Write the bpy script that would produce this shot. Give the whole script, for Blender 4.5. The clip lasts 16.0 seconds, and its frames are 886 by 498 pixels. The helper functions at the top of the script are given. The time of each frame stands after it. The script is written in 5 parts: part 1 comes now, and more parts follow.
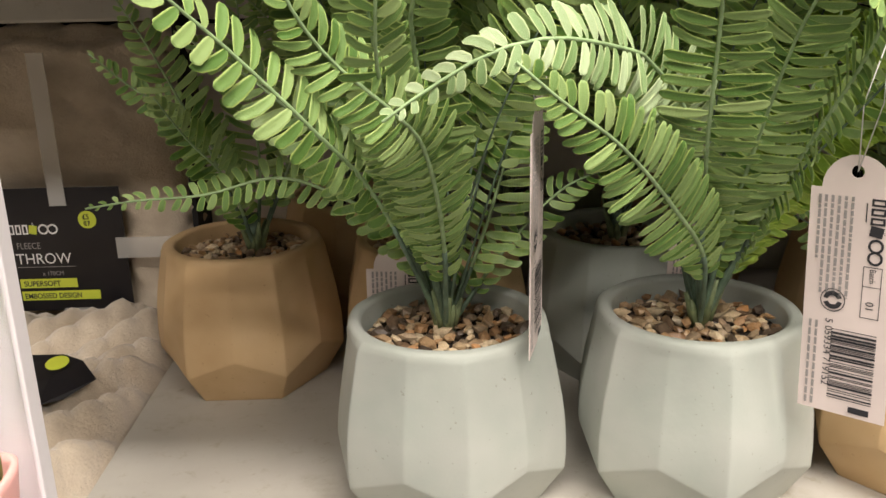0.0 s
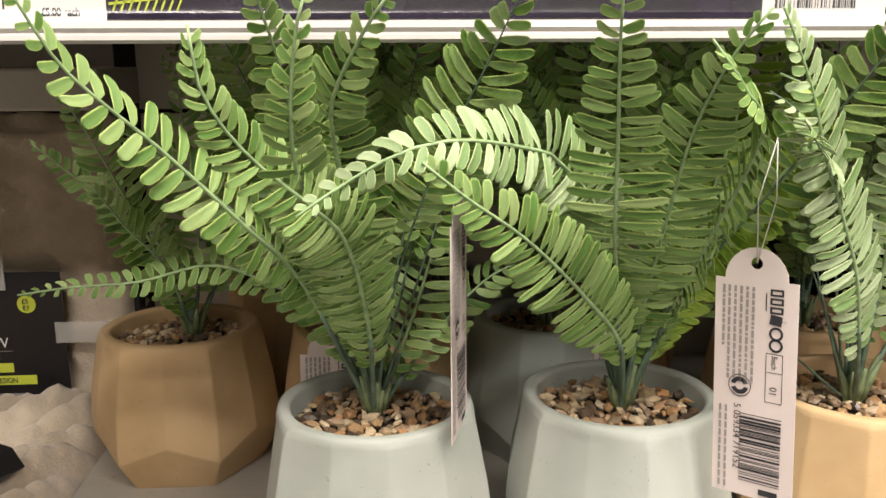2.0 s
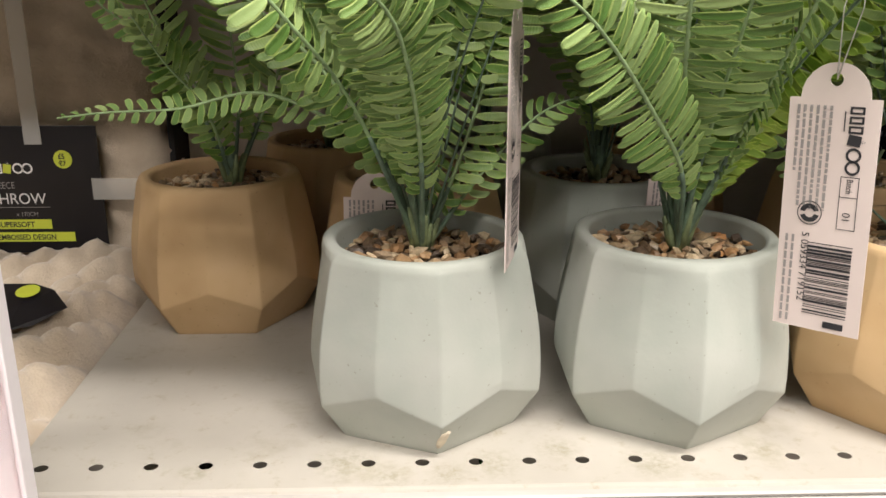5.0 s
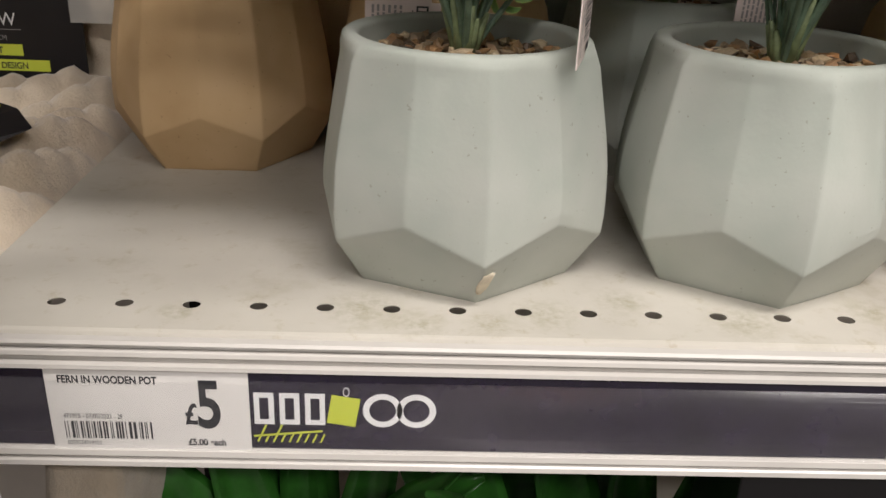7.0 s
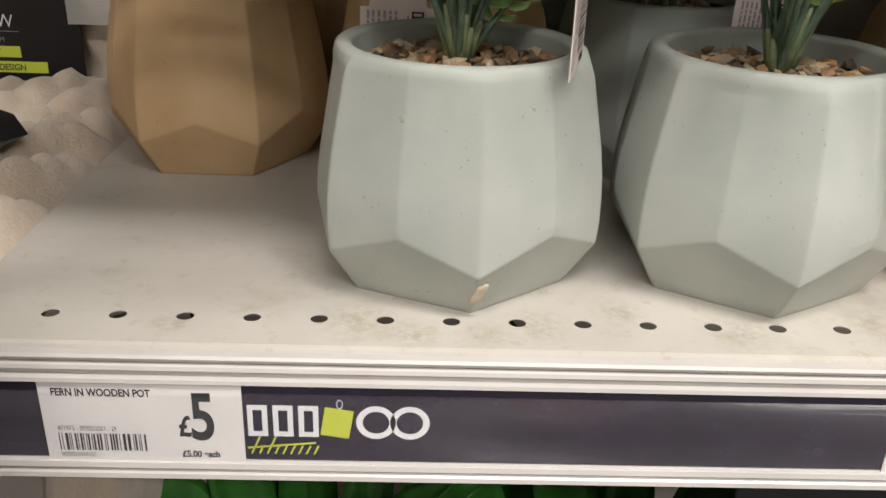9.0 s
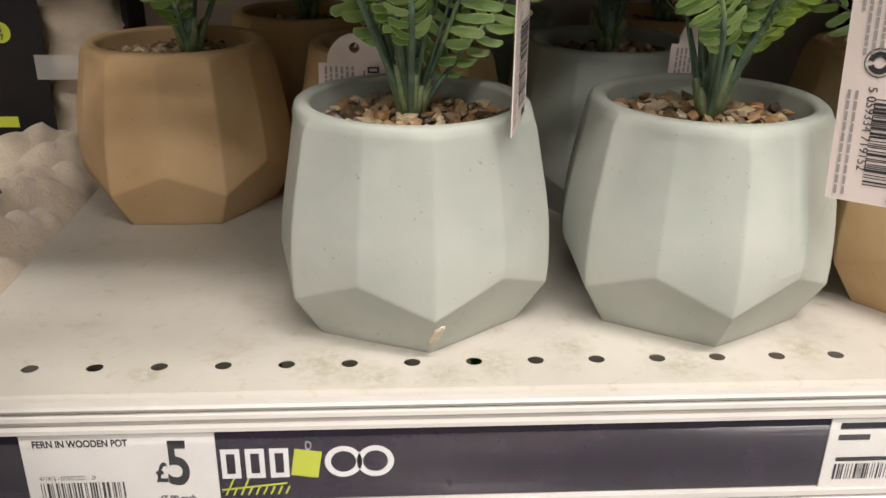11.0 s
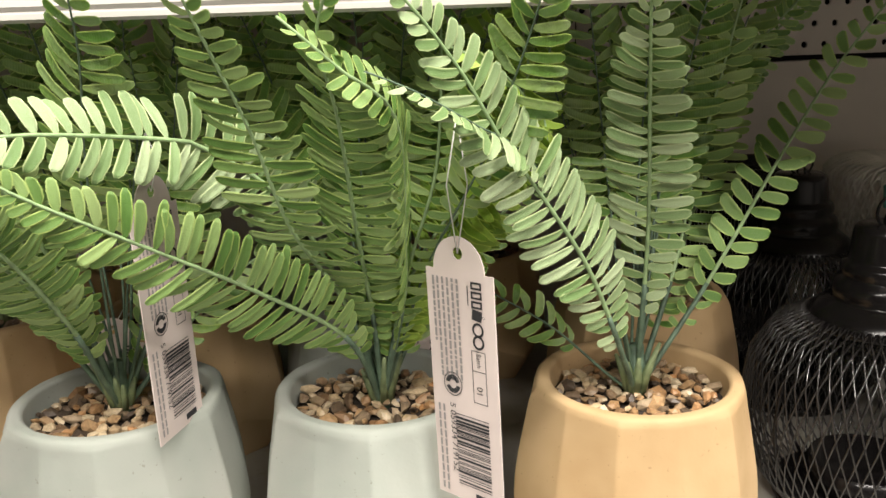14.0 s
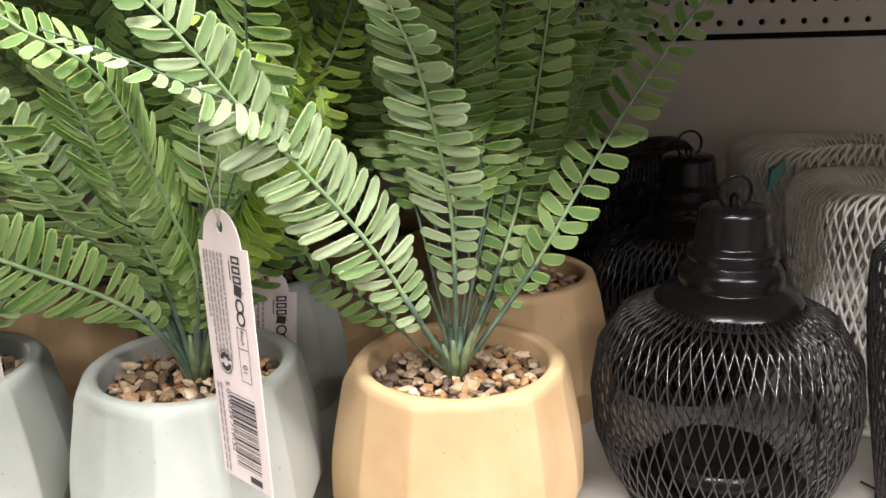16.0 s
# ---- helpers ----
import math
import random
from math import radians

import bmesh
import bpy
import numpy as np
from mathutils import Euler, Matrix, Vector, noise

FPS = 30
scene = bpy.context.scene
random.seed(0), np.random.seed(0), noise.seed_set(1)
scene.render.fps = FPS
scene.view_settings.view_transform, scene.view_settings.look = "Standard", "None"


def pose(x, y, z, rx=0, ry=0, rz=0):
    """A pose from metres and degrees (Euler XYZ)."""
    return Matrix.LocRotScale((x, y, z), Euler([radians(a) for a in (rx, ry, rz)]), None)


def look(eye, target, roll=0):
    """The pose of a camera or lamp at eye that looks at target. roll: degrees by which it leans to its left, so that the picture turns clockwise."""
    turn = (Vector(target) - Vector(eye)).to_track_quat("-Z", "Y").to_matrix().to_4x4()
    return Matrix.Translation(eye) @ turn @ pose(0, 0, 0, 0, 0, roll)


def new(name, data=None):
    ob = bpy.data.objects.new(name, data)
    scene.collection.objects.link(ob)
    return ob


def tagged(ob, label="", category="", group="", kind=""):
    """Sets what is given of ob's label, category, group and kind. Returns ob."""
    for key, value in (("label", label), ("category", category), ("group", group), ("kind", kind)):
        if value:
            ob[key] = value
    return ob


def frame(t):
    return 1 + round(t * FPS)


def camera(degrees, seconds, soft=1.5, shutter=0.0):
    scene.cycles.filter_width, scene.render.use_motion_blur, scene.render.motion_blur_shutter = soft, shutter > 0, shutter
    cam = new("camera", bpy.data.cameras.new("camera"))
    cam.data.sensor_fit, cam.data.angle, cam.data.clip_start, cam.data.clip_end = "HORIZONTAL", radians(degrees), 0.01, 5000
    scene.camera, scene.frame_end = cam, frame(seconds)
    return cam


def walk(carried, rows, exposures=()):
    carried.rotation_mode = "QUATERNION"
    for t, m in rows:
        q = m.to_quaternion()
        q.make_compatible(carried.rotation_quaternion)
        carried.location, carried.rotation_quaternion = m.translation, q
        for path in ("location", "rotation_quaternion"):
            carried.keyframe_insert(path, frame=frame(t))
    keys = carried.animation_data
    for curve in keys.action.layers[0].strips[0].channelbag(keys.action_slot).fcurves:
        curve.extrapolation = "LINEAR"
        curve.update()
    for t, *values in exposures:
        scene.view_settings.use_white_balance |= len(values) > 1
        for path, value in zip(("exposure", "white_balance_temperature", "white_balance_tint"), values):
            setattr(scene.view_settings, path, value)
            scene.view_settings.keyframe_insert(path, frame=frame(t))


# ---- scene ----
cam = camera(54.0, 16.0)
PATH = [
    (0, (-0.007, -0.352, 1.262), (0.027, 1.551, 0.649), -1.2),
    (0.5, (-0.01, -0.355, 1.257), (0.056, 1.551, 0.655), -1.1),
    (1, (-0.004, -0.357, 1.26), (0.094, 1.561, 0.698), -0.5),
    (1.5, (0.004, -0.361, 1.265), (0.129, 1.575, 0.776), -0.2),
    (2, (0.009, -0.366, 1.268), (0.138, 1.583, 0.837), -0.3),
    (2.5, (0.009, -0.372, 1.265), (0.129, 1.581, 0.852), -0.4),
    (3, (0.008, -0.382, 1.257), (0.119, 1.568, 0.827), -0.4),
    (5.5, (-0.007, -0.352, 1.21), (0.048, 1.528, 0.528), 0.6),
    (6, (-0.01, -0.342, 1.193), (0.041, 1.515, 0.45), 1.3),
    (6.5, (-0.013, -0.321, 1.173), (0.048, 1.519, 0.392), 1.8),
    (7, (-0.018, -0.296, 1.158), (0.052, 1.529, 0.343), 2.4),
    (7.5, (-0.021, -0.289, 1.156), (0.05, 1.528, 0.322), 2.5),
    (8, (-0.02, -0.288, 1.157), (0.046, 1.526, 0.317), 2.4),
    (8.5, (-0.017, -0.29, 1.161), (0.041, 1.524, 0.321), 2.2),
    (11, (-0.007, -0.308, 1.183), (0.106, 1.526, 0.392), 0.8),
    (11.5, (-0.008, -0.319, 1.191), (0.141, 1.521, 0.421), 0.7),
    (12, (-0.018, -0.325, 1.208), (0.155, 1.525, 0.468), 1.9),
    (12.5, (0.001, -0.328, 1.233), (0.189, 1.54, 0.542), 1.6),
    (13, (0.055, -0.332, 1.255), (0.215, 1.569, 0.655), 1.0),
    (13.5, (0.116, -0.345, 1.27), (0.196, 1.579, 0.728), 0.1),
    (14, (0.161, -0.341, 1.273), (0.175, 1.588, 0.744), -2.0),
    (14.5, (0.185, -0.334, 1.275), (0.196, 1.596, 0.75), -3.1),
    (15, (0.201, -0.315, 1.268), (0.249, 1.612, 0.736), -3.5),
    (15.5, (0.23, -0.314, 1.274), (0.266, 1.606, 0.716), -2.9),
    (16, (0.263, -0.329, 1.261), (0.21, 1.592, 0.708), -1.7),
]
walk(cam, [(t, look(eye, target, roll)) for t, eye, target, roll in PATH],
     [(0.0, 0.02, 6400, 13), (3.0, 0.18, 6400, 13), (5.5, 0.02, 6200, 13), (7.0, -0.32, 6100, 13), (8.5, -0.25, 6050, 13), (11.0, -0.08, 6200, 13), (12.5, -0.08, 6250, 12), (13.5, 0.34, 6200, 12), (14.0, 0.16, 6300, 10), (16.0, 0.46, 5900, 15)])

# ---- light: shop ceiling strips, closed room ----
world = bpy.data.worlds.new("shop_air")
world.use_nodes = True
world.node_tree.nodes["Background"].inputs[0].default_value = (1.0, 0.9, 0.78, 1)
world.node_tree.nodes["Background"].inputs[1].default_value = 0.006
scene.world = world


def strip_lamp(x, y, z, sx, sy, watts, warm=(1.0, 0.915, 0.81)):
    data = bpy.data.lights.new("ceiling_strip", "AREA")
    data.shape, data.size, data.size_y, data.energy, data.color = "RECTANGLE", sx, sy, watts, warm
    ob = new("ceiling_strip_lamp", data)
    ob.location = (x, y, z)
    return tagged(ob, "long warm white fluorescent strip on the shop ceiling", "ceiling light", "shop ceiling lights", "thing")


strip_lamp(0.70, -0.85, 3.1, 1.5, 0.22, 92)
strip_lamp(-0.6, -1.9, 3.1, 1.5, 0.22, 68)
strip_lamp(1.6, -2.6, 3.1, 1.8, 0.22, 92)

# ---- small builders ----


def link_mesh(name, verts, faces, material, parent=None, smooth=False, label=""):
    me = bpy.data.meshes.new(name)
    me.from_pydata([tuple(v) for v in verts], [], [tuple(f) for f in faces])
    if smooth:
        me.polygons.foreach_set("use_smooth", [True] * len(me.polygons))
    me.materials.append(material)
    ob = new(name, me)
    ob.parent = parent
    if label:
        tagged(ob, label)
    return ob


def part(name, bm, material, parent=None, label="", smooth=False):
    """Links a bmesh as one mesh object under a thing or a part."""
    bmesh.ops.recalc_face_normals(bm, faces=bm.faces)
    me = bpy.data.meshes.new(name)
    bm.to_mesh(me)
    bm.free()
    if smooth:
        me.polygons.foreach_set("use_smooth", [True] * len(me.polygons))
    me.materials.append(material)
    ob = new(name, me)
    ob.parent = parent
    if label:
        tagged(ob, label)
    return ob


def empty(name, at, label, category, group="", kind=""):
    ob = new(name)
    ob.empty_display_size = 0.02
    ob.location = at
    return tagged(ob, label, category, group, kind)


def add_box(bm, x0, x1, y0, y1, z0, z1, bevel=0.0):
    made = bmesh.ops.create_cube(bm, size=1.0, matrix=Matrix.LocRotScale(((x0 + x1) / 2, (y0 + y1) / 2, (z0 + z1) / 2), None, (x1 - x0, y1 - y0, z1 - z0)))
    if bevel:
        edges = list({e for v in made["verts"] for e in v.link_edges})
        bmesh.ops.bevel(bm, geom=edges, offset=bevel, segments=2, affect="EDGES", profile=0.5)
    return bm


def box_part(name, dims, material, parent=None, bevel=0.0, label=""):
    return part(name, add_box(bmesh.new(), *dims, bevel), material, parent, label)


def ring_surface(rings, closed=True, cap_first=False, cap_last=False):
    """Verts and faces of a skin over rings of the same number of points."""
    verts, faces = [v for r in rings for v in r], []
    n = len(rings[0])
    for i in range(len(rings) - 1):
        for j in range(n if closed else n - 1):
            k = (j + 1) % n
            faces.append((i * n + j, i * n + k, (i + 1) * n + k, (i + 1) * n + j))
    if cap_first:
        faces.append(tuple(range(n - 1, -1, -1)))
    if cap_last:
        faces.append(tuple(range((len(rings) - 1) * n, len(rings) * n)))
    return verts, faces


def lathe(profile, n=40, centre=(0, 0, 0)):
    rings = [[(centre[0] + r * math.cos(2 * math.pi * j / n), centre[1] + r * math.sin(2 * math.pi * j / n), centre[2] + z) for j in range(n)] for r, z in profile]
    return ring_surface(rings)


def tube(points, radii, sides=6):
    """Verts and faces of a tube along points."""
    pts = [Vector(p) for p in points]
    rings, side = [], Vector((0.3, 0.2, 1)).normalized()
    for i, p in enumerate(pts):
        t = (pts[min(i + 1, len(pts) - 1)] - pts[max(i - 1, 0)]).normalized()
        side = (side - t * side.dot(t))
        if side.length < 1e-4:
            side = t.orthogonal()
        side.normalize()
        up = t.cross(side)
        r = radii[i] if isinstance(radii, (list, tuple)) else radii
        rings.append([tuple(p + side * (r * math.cos(2 * math.pi * j / sides)) + up * (r * math.sin(2 * math.pi * j / sides))) for j in range(sides)])
    return ring_surface(rings, cap_first=True, cap_last=True)


class Heap:
    """Collects many small pieces for one mesh."""

    def __init__(self):
        self.v, self.f, self.uv = [], [], []

    def add(self, verts, faces, uv=None):
        k = len(self.v)
        self.v.extend(verts)
        self.f.extend(tuple(i + k for i in f) for f in faces)
        if uv:
            self.uv.extend(uv)

    def link(self, name, material, parent=None, smooth=True, label=""):
        ob = link_mesh(name, self.v, self.f, material, parent, smooth, label)
        if self.uv:
            give_uv(ob.data, self.uv)
        return ob


def give_uv(me, uv):
    layer = me.uv_layers.new(name="leaf")
    index = np.empty(len(me.loops), dtype=np.int32)
    me.loops.foreach_get("vertex_index", index)
    layer.data.foreach_set("uv", np.array(uv, dtype=np.float32)[index].ravel())


def curve_through(points, count):
    """Evenly spaced points on a smooth curve through the given ones."""
    p = [Vector(q) for q in points]
    p = [p[0] * 2 - p[1]] + p + [p[-1] * 2 - p[-2]]
    dense = []
    for i in range(1, len(p) - 2):
        for k in range(16):
            t = k / 16
            dense.append(0.5 * ((2 * p[i]) + (p[i + 1] - p[i - 1]) * t + (2 * p[i - 1] - 5 * p[i] + 4 * p[i + 1] - p[i + 2]) * t * t + (3 * p[i] - p[i - 1] - 3 * p[i + 1] + p[i + 2]) * t ** 3))
    dense.append(p[-2])
    run = [0.0]
    for a, b in zip(dense, dense[1:]):
        run.append(run[-1] + (b - a).length)
    out, j = [], 0
    for k in range(count):
        want = run[-1] * k / (count - 1)
        while j < len(run) - 2 and run[j + 1] < want:
            j += 1
        f = (want - run[j]) / max(run[j + 1] - run[j], 1e-9)
        out.append(dense[j].lerp(dense[j + 1], min(max(f, 0), 1)))
    return out, run[-1]


# ---- materials ----


class Nodes:
    def __init__(self, name, rough=0.6, metal=0.0, coat=0.0, spec=0.5):
        self.mat = bpy.data.materials.new(name)
        self.mat.use_nodes = True
        self.tree = self.mat.node_tree
        self.bsdf = self.tree.nodes["Principled BSDF"]
        self.put("Roughness", rough), self.put("Metallic", metal), self.put("Coat Weight", coat), self.put("Specular IOR Level", spec)

    def put(self, socket, value):
        if isinstance(value, bpy.types.NodeSocket):
            self.tree.links.new(value, self.bsdf.inputs[socket])
        else:
            self.bsdf.inputs[socket].default_value = value

    def node(self, kind, **inputs):
        n = self.tree.nodes.new(kind)
        for k, v in inputs.items():
            key = k.replace("_", " ")
            if isinstance(v, bpy.types.NodeSocket):
                self.tree.links.new(v, n.inputs[key])
            else:
                n.inputs[key].default_value = v
        return n

    def coord(self, which="Object"):
        return self.tree.nodes.new("ShaderNodeTexCoord").outputs[which]

    def noise(self, scale, detail=4.0, rough=0.6, where=None):
        return self.node("ShaderNodeTexNoise", Vector=where or self.coord(), Scale=scale, Detail=detail, Roughness=rough).outputs["Fac"]

    def ramp(self, fac, stops):
        n = self.tree.nodes.new("ShaderNodeValToRGB")
        self.tree.links.new(fac, n.inputs[0])
        el = n.color_ramp.elements
        while len(el) < len(stops):
            el.new(0.5)
        for e, (p, c) in zip(el, stops):
            e.position = p
            e.color = (*c, 1) if len(c) == 3 else c
        return n.outputs[0]

    def math(self, op, a, b=0.0, clamp=False):
        n = self.tree.nodes.new("ShaderNodeMath")
        n.operation, n.use_clamp = op, clamp
        for i, v in enumerate((a, b)):
            if isinstance(v, bpy.types.NodeSocket):
                self.tree.links.new(v, n.inputs[i])
            else:
                n.inputs[i].default_value = v
        return n.outputs[0]

    def mix(self, fac, a, b, blend="MIX"):
        n = self.tree.nodes.new("ShaderNodeMix")
        n.data_type, n.blend_type = "RGBA", blend
        for i, v in ((0, fac), (6, a), (7, b)):
            if isinstance(v, bpy.types.NodeSocket):
                self.tree.links.new(v, n.inputs[i])
            else:
                n.inputs[i].default_value = (*v, 1) if isinstance(v, tuple) and len(v) == 3 else v
        return n.outputs[2]

    def bump(self, height, strength, distance, normal=None):
        n = self.node("ShaderNodeBump", Height=height, Strength=strength, Distance=distance)
        if normal is not None:
            self.tree.links.new(normal, n.inputs["Normal"])
        self.put("Normal", n.outputs[0])
        return n.outputs[0]


def plain(name, colour, rough=0.5, metal=0.0, coat=0.0, vary=0.12, scale=40, bump=0.0, spec=0.5):
    m = Nodes(name, rough, metal, coat, spec)
    dark = tuple(c * (1 - vary) for c in colour)
    light = tuple(min(c * (1 + vary), 1) for c in colour)
    m.put("Base Color", m.ramp(m.noise(scale), [(0.3, dark), (0.7, light)]))
    if bump:
        m.bump(m.noise(scale * 8, 6), bump, 0.001)
    return m.mat


def pot_paint(name, main, dusty, deep):
    """Matt painted composite: faint blotches, fine pits, softened facet edges."""
    m = Nodes(name, 0.62, spec=0.35)
    blotch = m.ramp(m.noise(16, 3), [(0.3, deep), (0.52, main), (0.75, dusty)])
    specks = m.ramp(m.noise(420, 2, 0.5), [(0.25, (0.55, 0.5, 0.42)), (0.3, (1, 1, 1))])
    m.put("Base Color", m.mix(0.5, blotch, specks, "MULTIPLY"))
    soft = m.node("ShaderNodeBevel", Radius=0.0028)
    soft.samples = 4
    h = m.math("ADD", m.math("MULTIPLY", m.noise(60, 3), 1.0), m.math("MULTIPLY", m.noise(700, 3), 0.18))
    m.bump(h, 0.35, 0.0008, soft.outputs[0])
    m.put("Roughness", m.math("ADD", m.math("MULTIPLY", m.noise(90), 0.2), 0.5))
    return m.mat


def leaf_paint(name, deep, mid, pale, frost, bloom=0.3):
    """Moulded plastic leaflet: paler rolled margin, dusty bloom, each leaflet a little different."""
    m = Nodes(name, 0.42, spec=0.45)
    luck = m.tree.nodes.new("ShaderNodeObjectInfo").outputs["Random"]
    isle = m.tree.nodes.new("ShaderNodeNewGeometry").outputs["Random Per Island"]
    each = m.math("FRACT", m.math("ADD", luck, isle))
    uv = m.node("ShaderNodeSeparateXYZ", Vector=m.coord("UV"))
    edge = m.math("ABSOLUTE", m.math("SUBTRACT", uv.outputs[1], 0.5))
    body = m.ramp(m.math("ADD", m.math("MULTIPLY", each, 0.55), m.math("MULTIPLY", m.noise(130, 3), 0.45)), [(0.25, deep), (0.6, mid), (0.9, pale)])
    rim = m.ramp(m.math("ADD", edge, m.math("MULTIPLY", m.noise(160), 0.06)), [(0.37, (0, 0, 0)), (0.49, (0.75, 0.75, 0.75))])
    veined = m.mix(rim, body, tuple(min(1.0, c * k) for c, k in zip(pale, (1.35, 1.25, 1.25))))
    dusty = m.ramp(m.math("ADD", m.noise(75, 4, 0.7), m.math("MULTIPLY", each, 0.25)), [(0.51, (0, 0, 0)), (0.82, (bloom, bloom, bloom))])
    m.put("Base Color", m.mix(dusty, veined, frost))
    vein = m.node("ShaderNodeTexWave", Vector=m.coord("UV"), Scale=5.0, Distortion=2.0)
    m.bump(m.math("ADD", m.math("MULTIPLY", vein.outputs["Fac"], 0.4), m.noise(300, 3)), 0.35, 0.0005)
    out = m.tree.nodes["Material Output"]
    thin = m.node("ShaderNodeBsdfTranslucent", Color=m.mix(0.5, veined, pale))
    both = m.tree.nodes.new("ShaderNodeMixShader")
    both.inputs[0].default_value = 0.10
    m.tree.links.new(m.bsdf.outputs[0], both.inputs[1])
    m.tree.links.new(thin.outputs[0], both.inputs[2])
    m.tree.links.new(both.outputs[0], out.inputs[0])
    return m.mat


SAGE = pot_paint("sage_pot_paint", (0.425, 0.448, 0.402), (0.47, 0.485, 0.443), (0.365, 0.40, 0.355))
TAN = pot_paint("tan_pot_paint", (0.57, 0.40, 0.215), (0.63, 0.455, 0.26), (0.49, 0.33, 0.165))
LEAF = leaf_paint("fern_leaf_green", (0.095, 0.215, 0.032), (0.21, 0.37, 0.066), (0.41, 0.555, 0.14), (0.48, 0.59, 0.37), 0.4)
LEAF_LIME = leaf_paint("fern_leaf_lime", (0.20, 0.37, 0.028), (0.33, 0.53, 0.05), (0.50, 0.67, 0.11), (0.42, 0.55, 0.17))
LEAF_FROST = leaf_paint("fern_leaf_frosted", (0.18, 0.31, 0.095), (0.32, 0.47, 0.18), (0.51, 0.63, 0.30), (0.62, 0.71, 0.53), 0.5)
RIB = plain("fern_rib", (0.32, 0.46, 0.22), 0.5, vary=0.25, scale=150, bump=0.3)
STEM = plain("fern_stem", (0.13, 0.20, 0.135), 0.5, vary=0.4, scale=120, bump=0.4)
SHEATH = plain("olive_leaf_base", (0.19, 0.24, 0.115), 0.5, vary=0.35, scale=160, bump=0.4)
SOIL = plain("dark_soil", (0.035, 0.025, 0.018), 0.9, vary=0.5, scale=300, bump=0.8)


def pebble_paint():
    m = Nodes("river_pebble", 0.38, spec=0.5)
    luck = m.tree.nodes.new("ShaderNodeObjectInfo").outputs["Random"]
    isle = m.tree.nodes.new("ShaderNodeNewGeometry").outputs["Random Per Island"]
    each = m.math("FRACT", m.math("ADD", luck, isle))
    tone = m.ramp(each, [(0.0, (0.06, 0.045, 0.035)), (0.14, (0.15, 0.105, 0.07)), (0.26, (0.30, 0.17, 0.08)), (0.40, (0.46, 0.30, 0.16)), (0.54, (0.22, 0.165, 0.115)), (0.66, (0.56, 0.42, 0.26)), (0.80, (0.66, 0.55, 0.39)), (0.90, (0.34, 0.25, 0.17)), (1.0, (0.52, 0.27, 0.11))])
    grain = m.ramp(m.noise(3.0, 5), [(0.3, (0.6, 0.56, 0.5)), (0.7, (1.1, 1.08, 1.0))])
    m.put("Base Color", m.mix(0.8, tone, grain, "MULTIPLY"))
    return m.mat


PEBBLE = pebble_paint()


def shelf_paint():
    m = Nodes("cream_shelf_enamel", 0.38, spec=0.45)
    base = m.ramp(m.noise(7, 5), [(0.3, (0.40, 0.378, 0.33)), (0.65, (0.49, 0.468, 0.415))])
    scuff = m.ramp(m.noise(95, 8, 0.75), [(0.56, (1, 1, 1)), (0.72, (0.72, 0.66, 0.52))])
    grime = m.ramp(m.noise(22, 6, 0.7), [(0.55, (1, 1, 1)), (0.75, (0.75, 0.72, 0.62))])
    worn = m.mix(0.8, m.mix(0.7, base, grime, "MULTIPLY"), scuff, "MULTIPLY")
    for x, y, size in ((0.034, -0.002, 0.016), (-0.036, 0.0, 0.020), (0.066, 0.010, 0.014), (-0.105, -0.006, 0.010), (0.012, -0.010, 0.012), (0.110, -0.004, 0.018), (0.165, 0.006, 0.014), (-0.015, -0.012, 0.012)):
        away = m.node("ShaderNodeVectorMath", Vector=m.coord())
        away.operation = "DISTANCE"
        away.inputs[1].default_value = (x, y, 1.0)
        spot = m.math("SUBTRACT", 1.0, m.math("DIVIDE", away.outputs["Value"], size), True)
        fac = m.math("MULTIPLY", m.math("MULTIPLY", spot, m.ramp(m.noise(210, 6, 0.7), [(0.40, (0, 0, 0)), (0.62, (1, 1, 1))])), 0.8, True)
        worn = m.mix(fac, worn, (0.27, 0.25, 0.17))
    m.put("Base Color", worn)
    m.put("Roughness", m.math("ADD", m.math("MULTIPLY", m.noise(40), 0.25), 0.28))
    m.bump(m.noise(600, 4), 0.12, 0.0004)
    return m.mat


SHELF = shelf_paint()
RAIL = plain("pale_rail_plastic", (0.48, 0.46, 0.43), 0.25, vary=0.08, scale=20, spec=0.5)
INSERT = plain("dark_violet_insert", (0.018, 0.013, 0.030), 0.22, coat=0.5, vary=0.3, scale=60)
PAPER = plain("white_ticket_paper", (0.78, 0.76, 0.73), 0.5, vary=0.03, scale=80)
INK = plain("black_ink", (0.03, 0.03, 0.035), 0.5, vary=0.1)
GREY_INK = plain("grey_print", (0.33, 0.31, 0.30), 0.6, vary=0.1)
WHITE_INK = plain("white_print", (0.80, 0.80, 0.80), 0.4, vary=0.03)
LIME_INK = plain("lime_print", (0.55, 0.62, 0.06), 0.4, vary=0.05)
TAG = plain("pale_pink_card", (0.76, 0.66, 0.62), 0.55, vary=0.03, scale=60)
TWINE = plain("clear_thread", (0.75, 0.74, 0.7), 0.3, vary=0.05)
PACK = plain("black_card_sleeve", (0.012, 0.011, 0.013), 0.3, vary=0.2, scale=30)
BLACK_METAL = plain("black_lacquered_metal", (0.008, 0.007, 0.007), 0.20, vary=0.2, scale=50, spec=0.35)
BLACK_WIRE = plain("black_wire", (0.022, 0.020, 0.019), 0.22, coat=0.3, vary=0.2, scale=80)
WHITE_WIRE = plain("white_wire", (0.86, 0.83, 0.76), 0.45, vary=0.1, scale=80)
